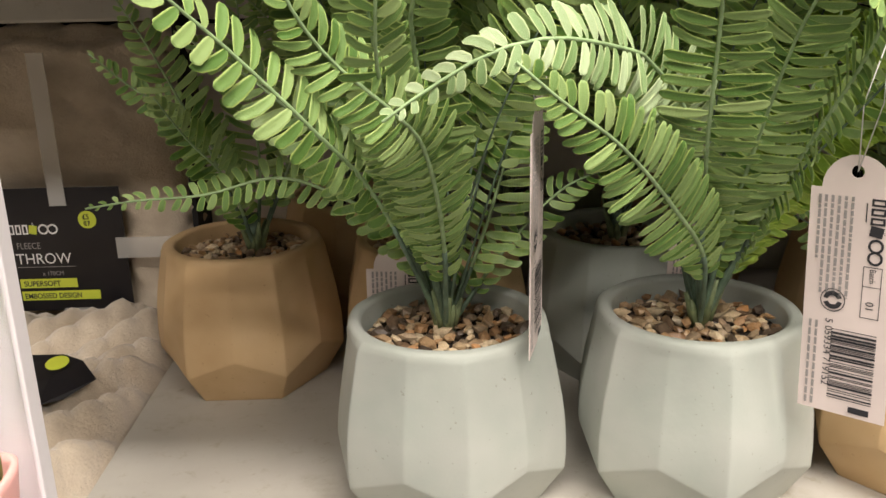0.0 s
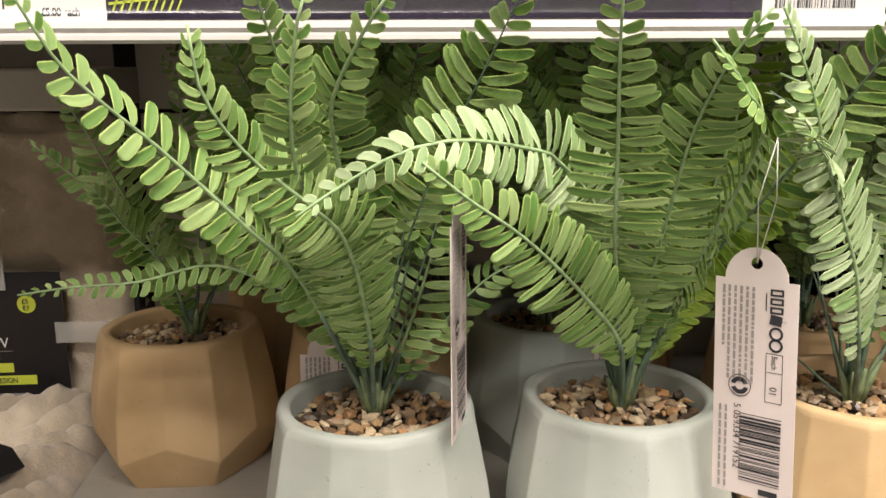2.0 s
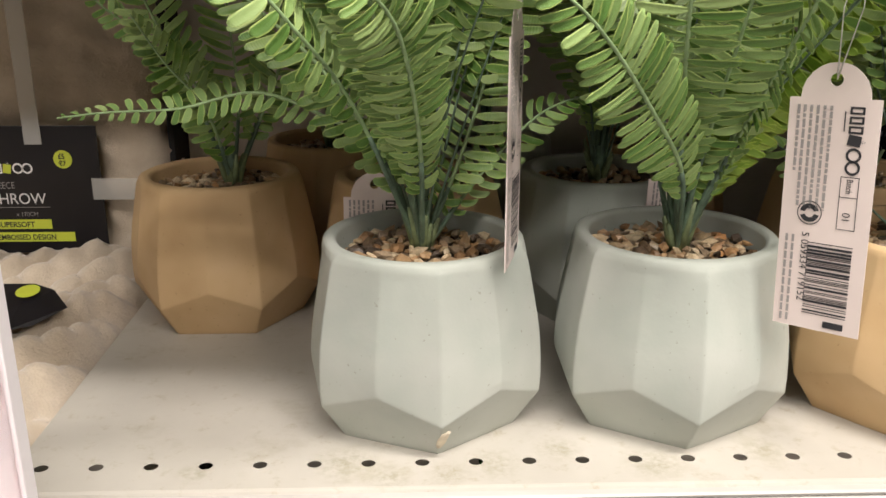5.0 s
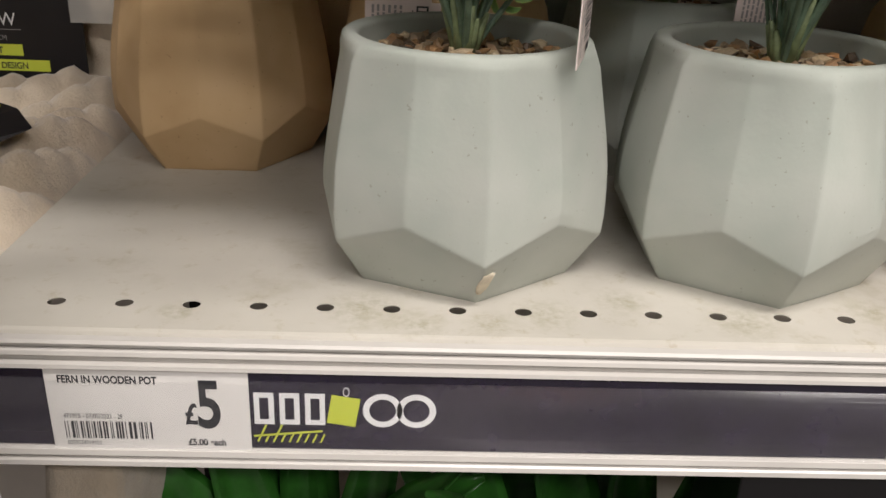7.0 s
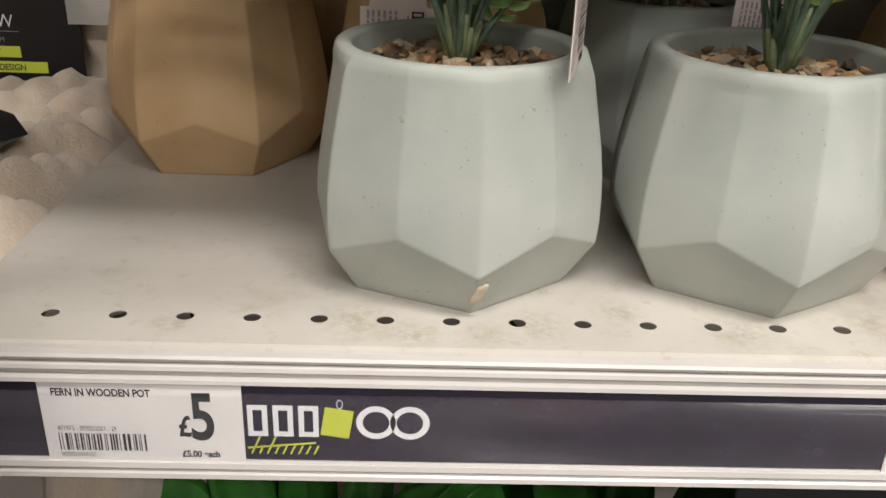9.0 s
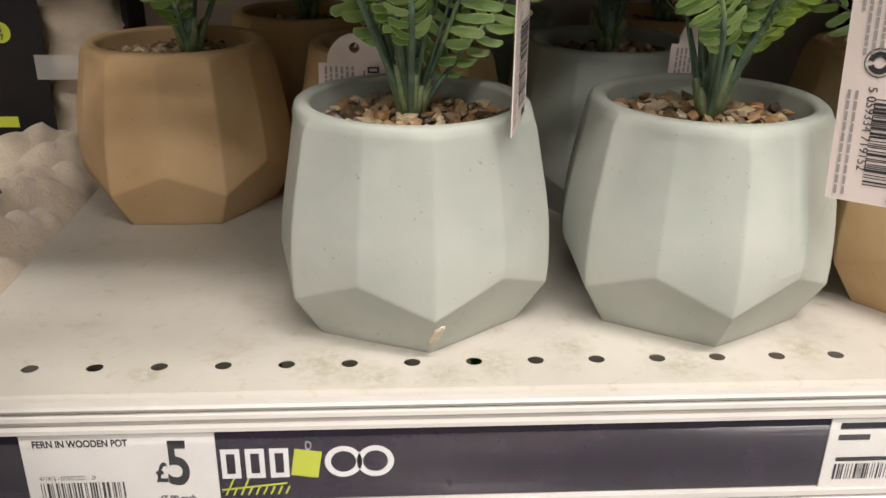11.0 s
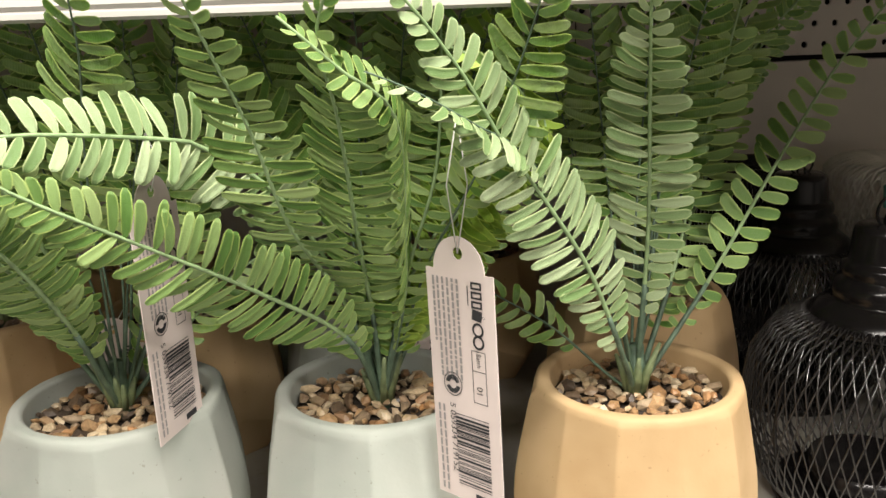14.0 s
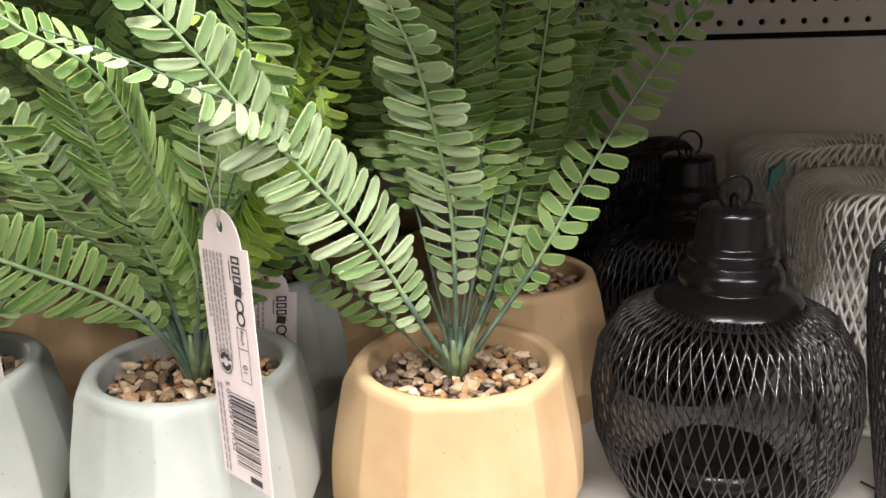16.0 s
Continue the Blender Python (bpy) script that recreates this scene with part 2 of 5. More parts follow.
BACKING = plain("warm_grey_back_panel", (0.74, 0.68, 0.62), 0.6, vary=0.10, scale=9, bump=0.1)
# Near-black: stands in for shade behind holes, also colours the upright.
DARK_HOLE = plain("dark_gap", (0.012, 0.011, 0.010), 0.9, vary=0.1)
WHITE_CARD = plain("white_carton", (0.78, 0.74, 0.76), 0.4, vary=0.03, scale=30)
PINK = plain("pink_ceramic", (0.72, 0.38, 0.34), 0.4, vary=0.08, scale=30)
GRASS = plain("printed_grass_blade", (0.20, 0.30, 0.06), 0.5, vary=0.35, scale=60)
TEAL = plain("teal_ribbon", (0.10, 0.30, 0.27), 0.5, vary=0.15)
BROAD = plain("glossy_broad_leaf", (0.035, 0.15, 0.020), 0.28, vary=0.35, scale=45, bump=0.15)
ROOM = plain("pale_shop_wall", (0.26, 0.25, 0.235), 0.8, vary=0.05, scale=2)
FLOOR = plain("grey_shop_floor", (0.13, 0.125, 0.12), 0.4, vary=0.1, scale=3)
CEIL = plain("white_ceiling_tile", (0.55, 0.54, 0.52), 0.9, vary=0.04, scale=5)


def fleece_paint():
    m = Nodes("cream_fleece", 0.95, spec=0.1)
    m.put("Base Color", m.ramp(m.noise(40, 6), [(0.3, (0.50, 0.41, 0.30)), (0.7, (0.64, 0.55, 0.43))]))
    m.put("Sheen Weight", 0.5)
    m.bump(m.math("ADD", m.math("MULTIPLY", m.noise(70, 3), 1.5), m.math("MULTIPLY", m.noise(420, 5, 0.7), 0.9)), 0.6, 0.003)
    return m.mat


FLEECE = fleece_paint()
glass = Nodes("clear_film", 0.05)
glass.put("Transmission Weight", 1.0), glass.put("IOR", 1.08), glass.put("Base Color", (0.97, 0.97, 0.97, 1))
FILM = glass.mat


def clear_cover():
    """Clear bowed plastic, lightly scratched lengthwise: see-through with a faint gloss."""
    m = Nodes("clear_rail_cover")
    wide = m.node("ShaderNodeVectorMath", Vector=m.coord())
    wide.operation = "MULTIPLY"
    wide.inputs[1].default_value = (12, 300, 900)
    n = m.node("ShaderNodeBump", Height=m.noise(1.0, 3, 0.6, wide.outputs[0]), Strength=0.25, Distance=0.0004)
    gloss = m.node("ShaderNodeBsdfGlossy", Color=(1, 1, 1, 1), Roughness=0.27, Normal=n.outputs[0])
    clear = m.tree.nodes.new("ShaderNodeBsdfTransparent")
    both = m.tree.nodes.new("ShaderNodeMixShader")
    both.inputs[0].default_value = 0.09
    m.tree.links.new(clear.outputs[0], both.inputs[1])
    m.tree.links.new(gloss.outputs[0], both.inputs[2])
    m.tree.links.new(both.outputs[0], m.tree.nodes["Material Output"].inputs[0])
    return m.mat


COVER = clear_cover()


def frosted_tape():
    m = Nodes("frosted_plastic_tab", 0.3)
    m.put("Base Color", (0.8, 0.78, 0.74, 1)), m.put("Alpha", 0.32)
    return m.mat


TAPE = frosted_tape()


def lettering(name, words, size, m, material, parent=None, squeeze=1.0, bold=0.0):
    """Printed words in the built-in font as a flat mesh, lower left corner at m."""
    cu = bpy.data.curves.new(name, "FONT")
    cu.body, cu.size, cu.offset = words, size, bold
    tmp = bpy.data.objects.new(name, cu)
    scene.collection.objects.link(tmp)
    bpy.context.view_layer.update()
    me = bpy.data.meshes.new_from_object(tmp.evaluated_get(bpy.context.evaluated_depsgraph_get()))
    bpy.data.objects.remove(tmp)
    me.transform(Matrix.Diagonal((squeeze, 1, 1, 1)))
    me.materials.clear()
    me.materials.append(material)
    ob = new(name, me)
    ob.parent = parent
    ob.matrix_basis = m
    return ob


def flat_bars(name, rects, m, material, parent=None):
    """Flat printed bars (x0, x1, y0, y1) in the plane of m."""
    h = Heap()
    for x0, x1, y0, y1 in rects:
        h.add([(x0, y0, 0), (x1, y0, 0), (x1, y1, 0), (x0, y1, 0)], [(0, 1, 2, 3)])
    ob = h.link(name, material, parent, smooth=False)
    ob.matrix_basis = m
    return tagged(ob, kind="stuff") if len(rects) > 12 else ob


def barcode(name, width, height, m, material, parent, seed):
    rnd, x, rects = random.Random(seed), 0.0, []
    while x < width:
        w = rnd.choice((1, 1, 2, 3)) * width / 95
        rects.append((x, min(x + w, width), 0, height))
        x += w + rnd.choice((1, 1, 2, 3)) * width / 95
    return flat_bars(name, rects, m, material, parent)


def flat_ring(name, r0, r1, m, material, parent, start=0, stop=360, n=28, sx=1.0):
    a = [radians(start + (stop - start) * k / n) for k in range(n + 1)]
    v = [(sx * r0 * math.cos(t), r0 * math.sin(t), 0) for t in a] + [(sx * r1 * math.cos(t), r1 * math.sin(t), 0) for t in a]
    ob = link_mesh(name, v, [(k, k + 1, n + 2 + k, n + 1 + k) for k in range(n)], material, parent)
    ob.matrix_basis = m
    return ob


def facing(x, y, z, rx=90, ry=0, rz=0):
    """A print plane that faces the shopper: its x to the right, its y up."""
    return pose(x, y, z, rx, ry, rz)


def emblem(parent, m, s, ink, accent):
    """The maker's mark as plain shapes: upright blocks, a tilted square and two rings."""
    for k in range(3):
        x = 0.42 * k
        flat_bars("mark_block", [(x, x + .09, 0, .62), (x + .24, x + .33, 0, .62), (x + .09, x + .24, .52, .62), (x + .09, x + .24, 0, .10)], m @ Matrix.Scale(s, 4), ink, parent)
    flat_bars("mark_square", [(-.24, .24, -.26, .30)], m @ Matrix.Translation((1.47 * s, .27 * s, 0)) @ pose(0, 0, 0, 0, 0, -9) @ Matrix.Scale(s, 4), accent, parent)
    flat_ring("mark_loop", .07 * s, .09 * s, m @ Matrix.Translation((1.52 * s, .66 * s, 0)), ink, parent, sx=0.6)
    flat_ring("mark_ring", .22 * s, .33 * s, m @ Matrix.Translation((2.12 * s, .31 * s, 0)), ink, parent)
    flat_ring("mark_ring", .22 * s, .33 * s, m @ Matrix.Translation((2.68 * s, .31 * s, 0)), ink, parent)


# ---- the shop around the shelf ----
box_part("floor", (-4, 4, -4.2, 0.6, -0.1, 0), FLOOR)
tagged(bpy.data.objects["floor"], "grey shop floor in front of the shelving", "floor", kind="structure")
tagged(box_part("ceiling", (-4, 4, -4.2, 0.6, 3.3, 3.4), CEIL), "white shop ceiling above the aisle", "ceiling", kind="structure")
tagged(box_part("wall_south", (-4, 4, -4.3, -4.2, 0, 3.3), ROOM), "plain pale shop wall across the aisle", "wall", kind="structure")
tagged(box_part("wall_west", (-4.1, -4, -4.2, 0.6, 0, 3.3), ROOM), "plain pale shop wall at the aisle end", "wall", kind="structure")
tagged(box_part("wall_east", (4, 4.1, -4.2, 0.6, 0, 3.3), ROOM), "plain pale shop wall at the aisle end", "wall", kind="structure")
tagged(box_part("wall_north", (-4, 4, 0.5, 0.6, 0, 3.3), ROOM), "plain shop wall behind the shelving unit", "wall", kind="structure")

# Gondola back: a smooth lower board and a punched panel above it.
tagged(box_part("back_board", (-1.4, 1.6, 0.381, 0.395, 0.3, 1.223), BACKING), "warm grey smooth back board of the shelving", "back panel", kind="structure")


def punched(name, x0, x1, z0, z1, y, pitch, r, label):
    """A thin upright sheet with staggered round holes."""
    h = Heap()
    n = 10
    rows, cols = int((z1 - z0) / pitch), int((x1 - x0) / pitch)
    for i in range(rows):
        for j in range(cols):
            cx, cz = x0 + (j + 0.5) * pitch, z0 + (i + 0.5) * pitch
            off = 0.22 * pitch if i % 2 else -0.22 * pitch
            q = pitch / 2
            outer, inner, deep = [], [], []
            for k in range(n):
                a = 2 * math.pi * k / n
                c, s = math.cos(a), math.sin(a)
                m = max(abs(c), abs(s))
                outer.append((cx + q * c / m, y, cz + q * s / m))
                inner.append((cx + off + r * c, y, cz + r * s))
                deep.append((cx + off + r * c, y + 0.003, cz + r * s))
            v, f = ring_surface([outer, inner, deep])
            h.add(v, f)
            for sx, sz in ((1, 1), (-1, 1), (-1, -1), (1, -1)):
                kk = [k for k in range(n) if (math.cos(2 * math.pi * k / n) * sx > -1e-6 and math.sin(2 * math.pi * k / n) * sz > -1e-6)]
                kk.sort(key=lambda k: abs(abs(math.cos(2 * math.pi * k / n)) - abs(math.sin(2 * math.pi * k / n))))
                a, b = outer[kk[0]], outer[kk[1]]
                h.add([a, b, (cx + sx * q, y, cz + sz * q)], [(0, 1, 2)])
    ob = h.link(name, BACKING, smooth=False)
    bm = bmesh.new()
    bm.from_mesh(ob.data)
    bmesh.ops.remove_doubles(bm, verts=bm.verts, dist=0.00005)
    bm.to_mesh(ob.data)
    bm.free()
    return tagged(ob, label, "back panel", kind="structure")


punched("punched_panel", 0.28, 0.86, 1.228, 1.33, 0.381, 0.0165, 0.0026, "warm grey punched steel back panel with rows of round holes")
# Solid dark sheet so the punched holes read as shaded.
tagged(box_part("panel_shade_sheet", (-1.4, 1.6, 0.3965, 0.40, 0.3, 2.0), DARK_HOLE), "near-black sheet in place of the shade behind the punched back panel", "back panel", kind="structure")
tagged(box_part("upper_back_board", (-1.4, 0.279, 0.381, 0.395, 1.227, 2.0), BACKING), "warm grey back board above the ferns", "back panel", kind="structure")

PITCH = 0.0254


def shelf_bay(name, x0, cells, z, y_back, label):
    """A pressed steel shelf: a row of round holes near the front, a folded lip."""
    h, n, q = Heap(), 16, PITCH / 2
    x1 = x0 + cells * PITCH
    for j in range(cells):
        cx = x0 + (j + 0.5) * PITCH
        outer, inner, deep = [], [], []
        for k in range(n):
            a = 2 * math.pi * (k + 0.5) / n
            c, s = math.cos(a), math.sin(a)
            m = max(abs(c), abs(s))
            outer.append((cx + q * c / m, q * s / m, z))
            inner.append((cx + 0.0034 * c, 0.0031 * s, z))
            deep.append((cx + 0.0034 * c, 0.0031 * s, z - 0.0004))
        v, f = ring_surface([outer, inner, deep])
        h.add(v, f)
        for k in (1, 5, 9, 13):
            a, b = outer[k], outer[k + 1]
            corner = (cx + math.copysign(q, a[0] - cx), math.copysign(q, a[1]), z)
            h.add([a, b, corner], [(0, 1, 2)])
    side = [(-q, z), (-0.0195, z), (-0.0212, z - 0.0006), (-0.0220, z - 0.002), (-0.0222, z - 0.05), (-0.020, z - 0.05), (-0.020, z - 0.004), (-q, z - 0.0012)]
    v, f = ring_surface([[(x0, y, zz) for y, zz in side], [(x1, y, zz) for y, zz in side]], closed=False)
    h.add(v, f)
    v, f = ring_surface([[(x0, q, z), (x0, y_back, z), (x0, y_back, z - 0.03), (x0, y_back - 0.002, z - 0.03), (x0, y_back - 0.002, z - 0.0012), (x0, q, z - 0.0012)],
                         [(x1, q, z), (x1, y_back, z), (x1, y_back, z - 0.03), (x1, y_back - 0.002, z - 0.03), (x1, y_back - 0.002, z - 0.0012), (x1, q, z - 0.0012)]], closed=False)
    h.add(v, f)
    for xx in (x0, x1):
        s = 0.001 if xx == x0 else -0.001
        h.add([(xx, -0.02, z - 0.0013), (xx, y_back - 0.003, z - 0.0013), (xx, y_back - 0.003, z - 0.03), (xx, -0.02, z - 0.045), (xx + s, -0.02, z - 0.0013), (xx + s, y_back - 0.003, z - 0.0013), (xx + s, y_back - 0.003, z - 0.03), (xx + s, -0.02, z - 0.045)],
              [(0, 1, 2, 3), (4, 7, 6, 5), (0, 4, 5, 1), (3, 2, 6, 7), (0, 3, 7, 4), (1, 5, 6, 2)])
    ob = h.link(name, SHELF, smooth=False)
    bm = bmesh.new()
    bm.from_mesh(ob.data)
    bmesh.ops.remove_doubles(bm, verts=bm.verts, dist=0.00005)
    bmesh.ops.recalc_face_normals(bm, faces=bm.faces)
    bm.to_mesh(ob.data)
    bm.free()
    return tagged(ob, label, "shelf", kind="structure")


SHELF_X0 = -7.5 * PITCH
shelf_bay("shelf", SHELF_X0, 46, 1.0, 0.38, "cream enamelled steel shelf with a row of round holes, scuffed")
shelf_bay("upper_shelf", SHELF_X0, 46, 1.3275, 0.38, "cream enamelled steel shelf above the ferns")
shelf_bay("lower_shelf", SHELF_X0, 46, 0.62, 0.38, "cream enamelled steel shelf under the fern shelf")
# Added near-black strip: stands in for the shade seen through the holes.
tagged(box_part("hole_shade_strip", (SHELF_X0 + 0.01, SHELF_X0 + 45 * PITCH, -0.009, 0.011, 0.984, 0.991), DARK_HOLE, bevel=0.001), "near-black strip added under the row of holes in place of shade", "shelf", kind="structure")
tagged(box_part("side_shelf", (-1.2, -0.1925, -0.02, 0.38, 0.955, 0.965), SHELF, bevel=0.001), "cream shelf of the next bay holding folded throws", "shelf", kind="structure")
tagged(box_part("side_upper_shelf", (-1.2, -0.1925, 0.275, 0.38, 1.232, 1.262), SHELF, bevel=0.002), "cream upper shelf of the next bay above the throws", "shelf", kind="structure")
# Out of view; its front edge is set by how much it shades the throws.
tagged(box_part("side_shade_shelf", (-1.2, -0.1925, 0.10, 0.38, 1.298, 1.3275), SHELF, bevel=0.002), "unseen cream top shelf of the next bay, placed to shade the throws", "shelf", kind="structure")
tagged(box_part("shelf_upright", (-0.1985, -0.1935, 0.335, 0.38, 0.3, 2.0), DARK_HOLE, bevel=0.001), "dark slotted upright post between two shelf bays", "upright", kind="structure")

# ---- price rails ----
RAIL_SIDE = [(-0.0225, 0.9985), (-0.0262, 0.9985), (-0.0272, 0.9975), (-0.0268, 0.9962), (-0.0255, 0.9955), (-0.0272, 0.9945), (-0.0278, 0.993), (-0.0262, 0.9920), (-0.0262, 0.9905), (-0.0290, 0.9900), (-0.0294, 0.9885), (-0.0272, 0.9878),
             (-0.0268, 0.9545), (-0.0292, 0.9535), (-0.0298, 0.9515), (-0.0285, 0.9500), (-0.0300, 0.9490), (-0.0304, 0.9472), (-0.0290, 0.9460), (-0.0225, 0.9460)]


def price_rail(dx, dz, label):
    rail = empty("price_rail", (0, -0.0225, 0.946 + dz), label, "price rail", "shelf edge price rails")
    x0, x1 = SHELF_X0 + 0.001, SHELF_X0 + 46 * PITCH
    o = Vector((0, -0.0225, 0.946))
    v, f = ring_surface([[(x, y - o.y, z - o.z) for y, z in RAIL_SIDE] for x in (x0, x1)], cap_first=True, cap_last=True)
    link_mesh("channel", v, f, RAIL, rail)
    ins = part("insert", add_box(bmesh.new(), x0, x1, -0.0051, -0.0046, 0.0088, 0.0416), INSERT, rail, "glossy dark violet printed insert")
    bow = [radians(-14 + 54 * k / 12) for k in range(13)]
    face = [(-0.0118 + 0.0465 * (1 - math.cos(a)), 0.0195 + 0.0362 * math.sin(a)) for a in bow]
    skin = face + [(y + 0.0005, z) for y, z in reversed(face)]
    v, f = ring_surface([[(x, y, z) for y, z in skin] for x in (x0, x1)], cap_first=True, cap_last=True)
    cover = link_mesh("cover", v, f, COVER, rail, True, "clear bowed plastic cover strip")
    cover.visible_shadow = False
    return rail, ins


def ticket(x, z0, rail, words, seed):
    """A white shelf ticket, 72 by 35 mm, on the rail's face."""
    t = box_part("ticket", (x, x + 0.0725, -0.0058, -0.0053, z0 + 0.0078, z0 + 0.0425), PAPER, rail, label="white paper shelf ticket with black print")
    y = -0.00595

    def at(u, w):
        return facing(x + u, y, z0 + 0.0078 + w)

    if words:
        lettering("ticket_text", "FERN IN WOODEN POT", 0.0044, at(0.0045, 0.0285), INK, t, 0.74, 0.00012)
        lettering("ticket_price", "5", 0.0285, at(0.0530, 0.0105), INK, t, 0.68, 0.0006)
        lettering("ticket_price", "£", 0.0125, at(0.0487, 0.0117), INK, t, 0.72, 0.0003)
        lettering("ticket_text", "£5.00 each", 0.0040, at(0.0492, 0.0022), INK, t, 0.80, 0.00012)
        lettering("ticket_text", "471915 - 07/05/2021 - 2F", 0.0029, at(0.0048, 0.0133), INK, t, 0.72)
        lettering("ticket_text", "5059334719152", 0.0026, at(0.0048, 0.0016), INK, t, 0.75)
    else:
        flat_bars("ticket_bar", [(0.004, 0.030, 0.0287, 0.0318), (0.004, 0.017, 0.0235, 0.0262), (0.0485, 0.0525, 0.012, 0.0195), (0.0540, 0.0640, 0.012, 0.0285), (0.049, 0.066, 0.0022, 0.0050), (0.0048, 0.030, 0.0133, 0.0153)], at(0, 0), INK, t)
    barcode("ticket_barcode", 0.032, 0.0075, at(0.0048, 0.0045), INK, t, seed)
    return t


def rail_mark(x, z0, ins):
    emblem(ins, facing(x, -0.0053, z0 + 0.0195), 0.0222, WHITE_INK, LIME_INK)
    # a slanting hand-drawn flourish under the mark
    for k in range(9):
        u = k * 0.0029
        h = 0.0085 if k in (0, 2) else 0.0042
        flat_bars("mark_stroke", [(0, 0.0007, 0, h)], facing(x + 0.0005 + u, -0.00545, z0 + 0.0118) @ pose(0, 0, 0, 0, 0, -24), LIME_INK, ins)
    flat_bars("mark_stroke", [(0, 0.0255, 0, 0.0009)], facing(x - 0.0005, -0.00545, z0 + 0.0138) @ pose(0, 0, 0, 0, 0, 6), LIME_INK, ins)


rail, insert = price_rail(0, 0, "pale plastic price rail with a dark violet printed insert")
ticket(-0.1485, 0.0, rail, True, 4)
ticket(0.1655, 0.0, rail, False, 9)
rail_mark(-0.0745, 0.0, insert)
rail_up, insert_up = price_rail(0, 0.3275, "pale plastic price rail on the shelf above the ferns")
ticket(-0.1645, 0.0, rail_up, True, 4)
ticket(0.155, 0.0, rail_up, False, 9)
rail_mark(-0.0905, 0.0, insert_up)

# ---- artificial ferns in faceted pots ----


def leaf_shape(bend, droop, tooth, rnd):
    """A leaflet 1 long along x, 1 wide: stalk, rolled margin, middle groove."""
    st = (0.0, 0.07, 0.24, 0.60, 0.90, 1.0)
    wd = (0.20, 0.50, 0.84, 1.0, 0.90, 0.40)
    v, f, uv = [], [], []
    for i, (s, w) in enumerate(zip(st, wd)):
        mid = 1.7 * bend * s * s - 0.35 * bend * s
        wob = 1 + tooth * rnd.uniform(-1, 1)
        for k, (side, lift) in enumerate(((-0.5, 0.002), (-0.40, 0.013), (-0.26, 0.003), (0.0, -0.010), (0.26, 0.003), (0.40, 0.013), (0.5, 0.002), (0.5, 0.002), (0.0, -0.030), (-0.5, 0.002))):
            v.append((s, side * w * wob + mid, lift * (0.4 + 0.6 * w) - 1.9 * droop * s * s))
            uv.append((s, 0.5 + side))
    for i in range(len(st) - 1):
        for k in (0, 1, 2, 3, 4, 5, 7, 8):
            a = i * 10 + k
            f.append((a, a + 1, a + 11, a + 10))
    f.append(tuple((len(st) - 1) * 10 + k for k in (0, 1, 2, 3, 4, 5, 6, 8)))
    return v, f, uv


shape_luck = random.Random(5)
LEAF_KINDS = [leaf_shape(b, d, t, shape_luck) for sg in (1, -1) for b, d, t in ((0.35 * sg, 0.08, 0.05), (0.8 * sg, 0.13, 0.07), (0.1 * sg, 0.12, 0.06), (0.6 * sg, 0.02, 0.09), (0.4 * sg, 0.20, 0.05), (1.1 * sg, 0.22, 0.09))]
leaf_meshes = {}


def leaf_mesh(kind, material):
    key = (kind, material.name)
    if key not in leaf_meshes:
        v, f, uv = LEAF_KINDS[kind]
        me = bpy.data.meshes.new("leaflet")
        me.from_pydata(v, [], f)
        me.polygons.foreach_set("use_smooth", [True] * len(me.polygons))
        me.materials.append(material)
        give_uv(me, uv)
        leaf_meshes[key] = me
    return leaf_meshes[key]


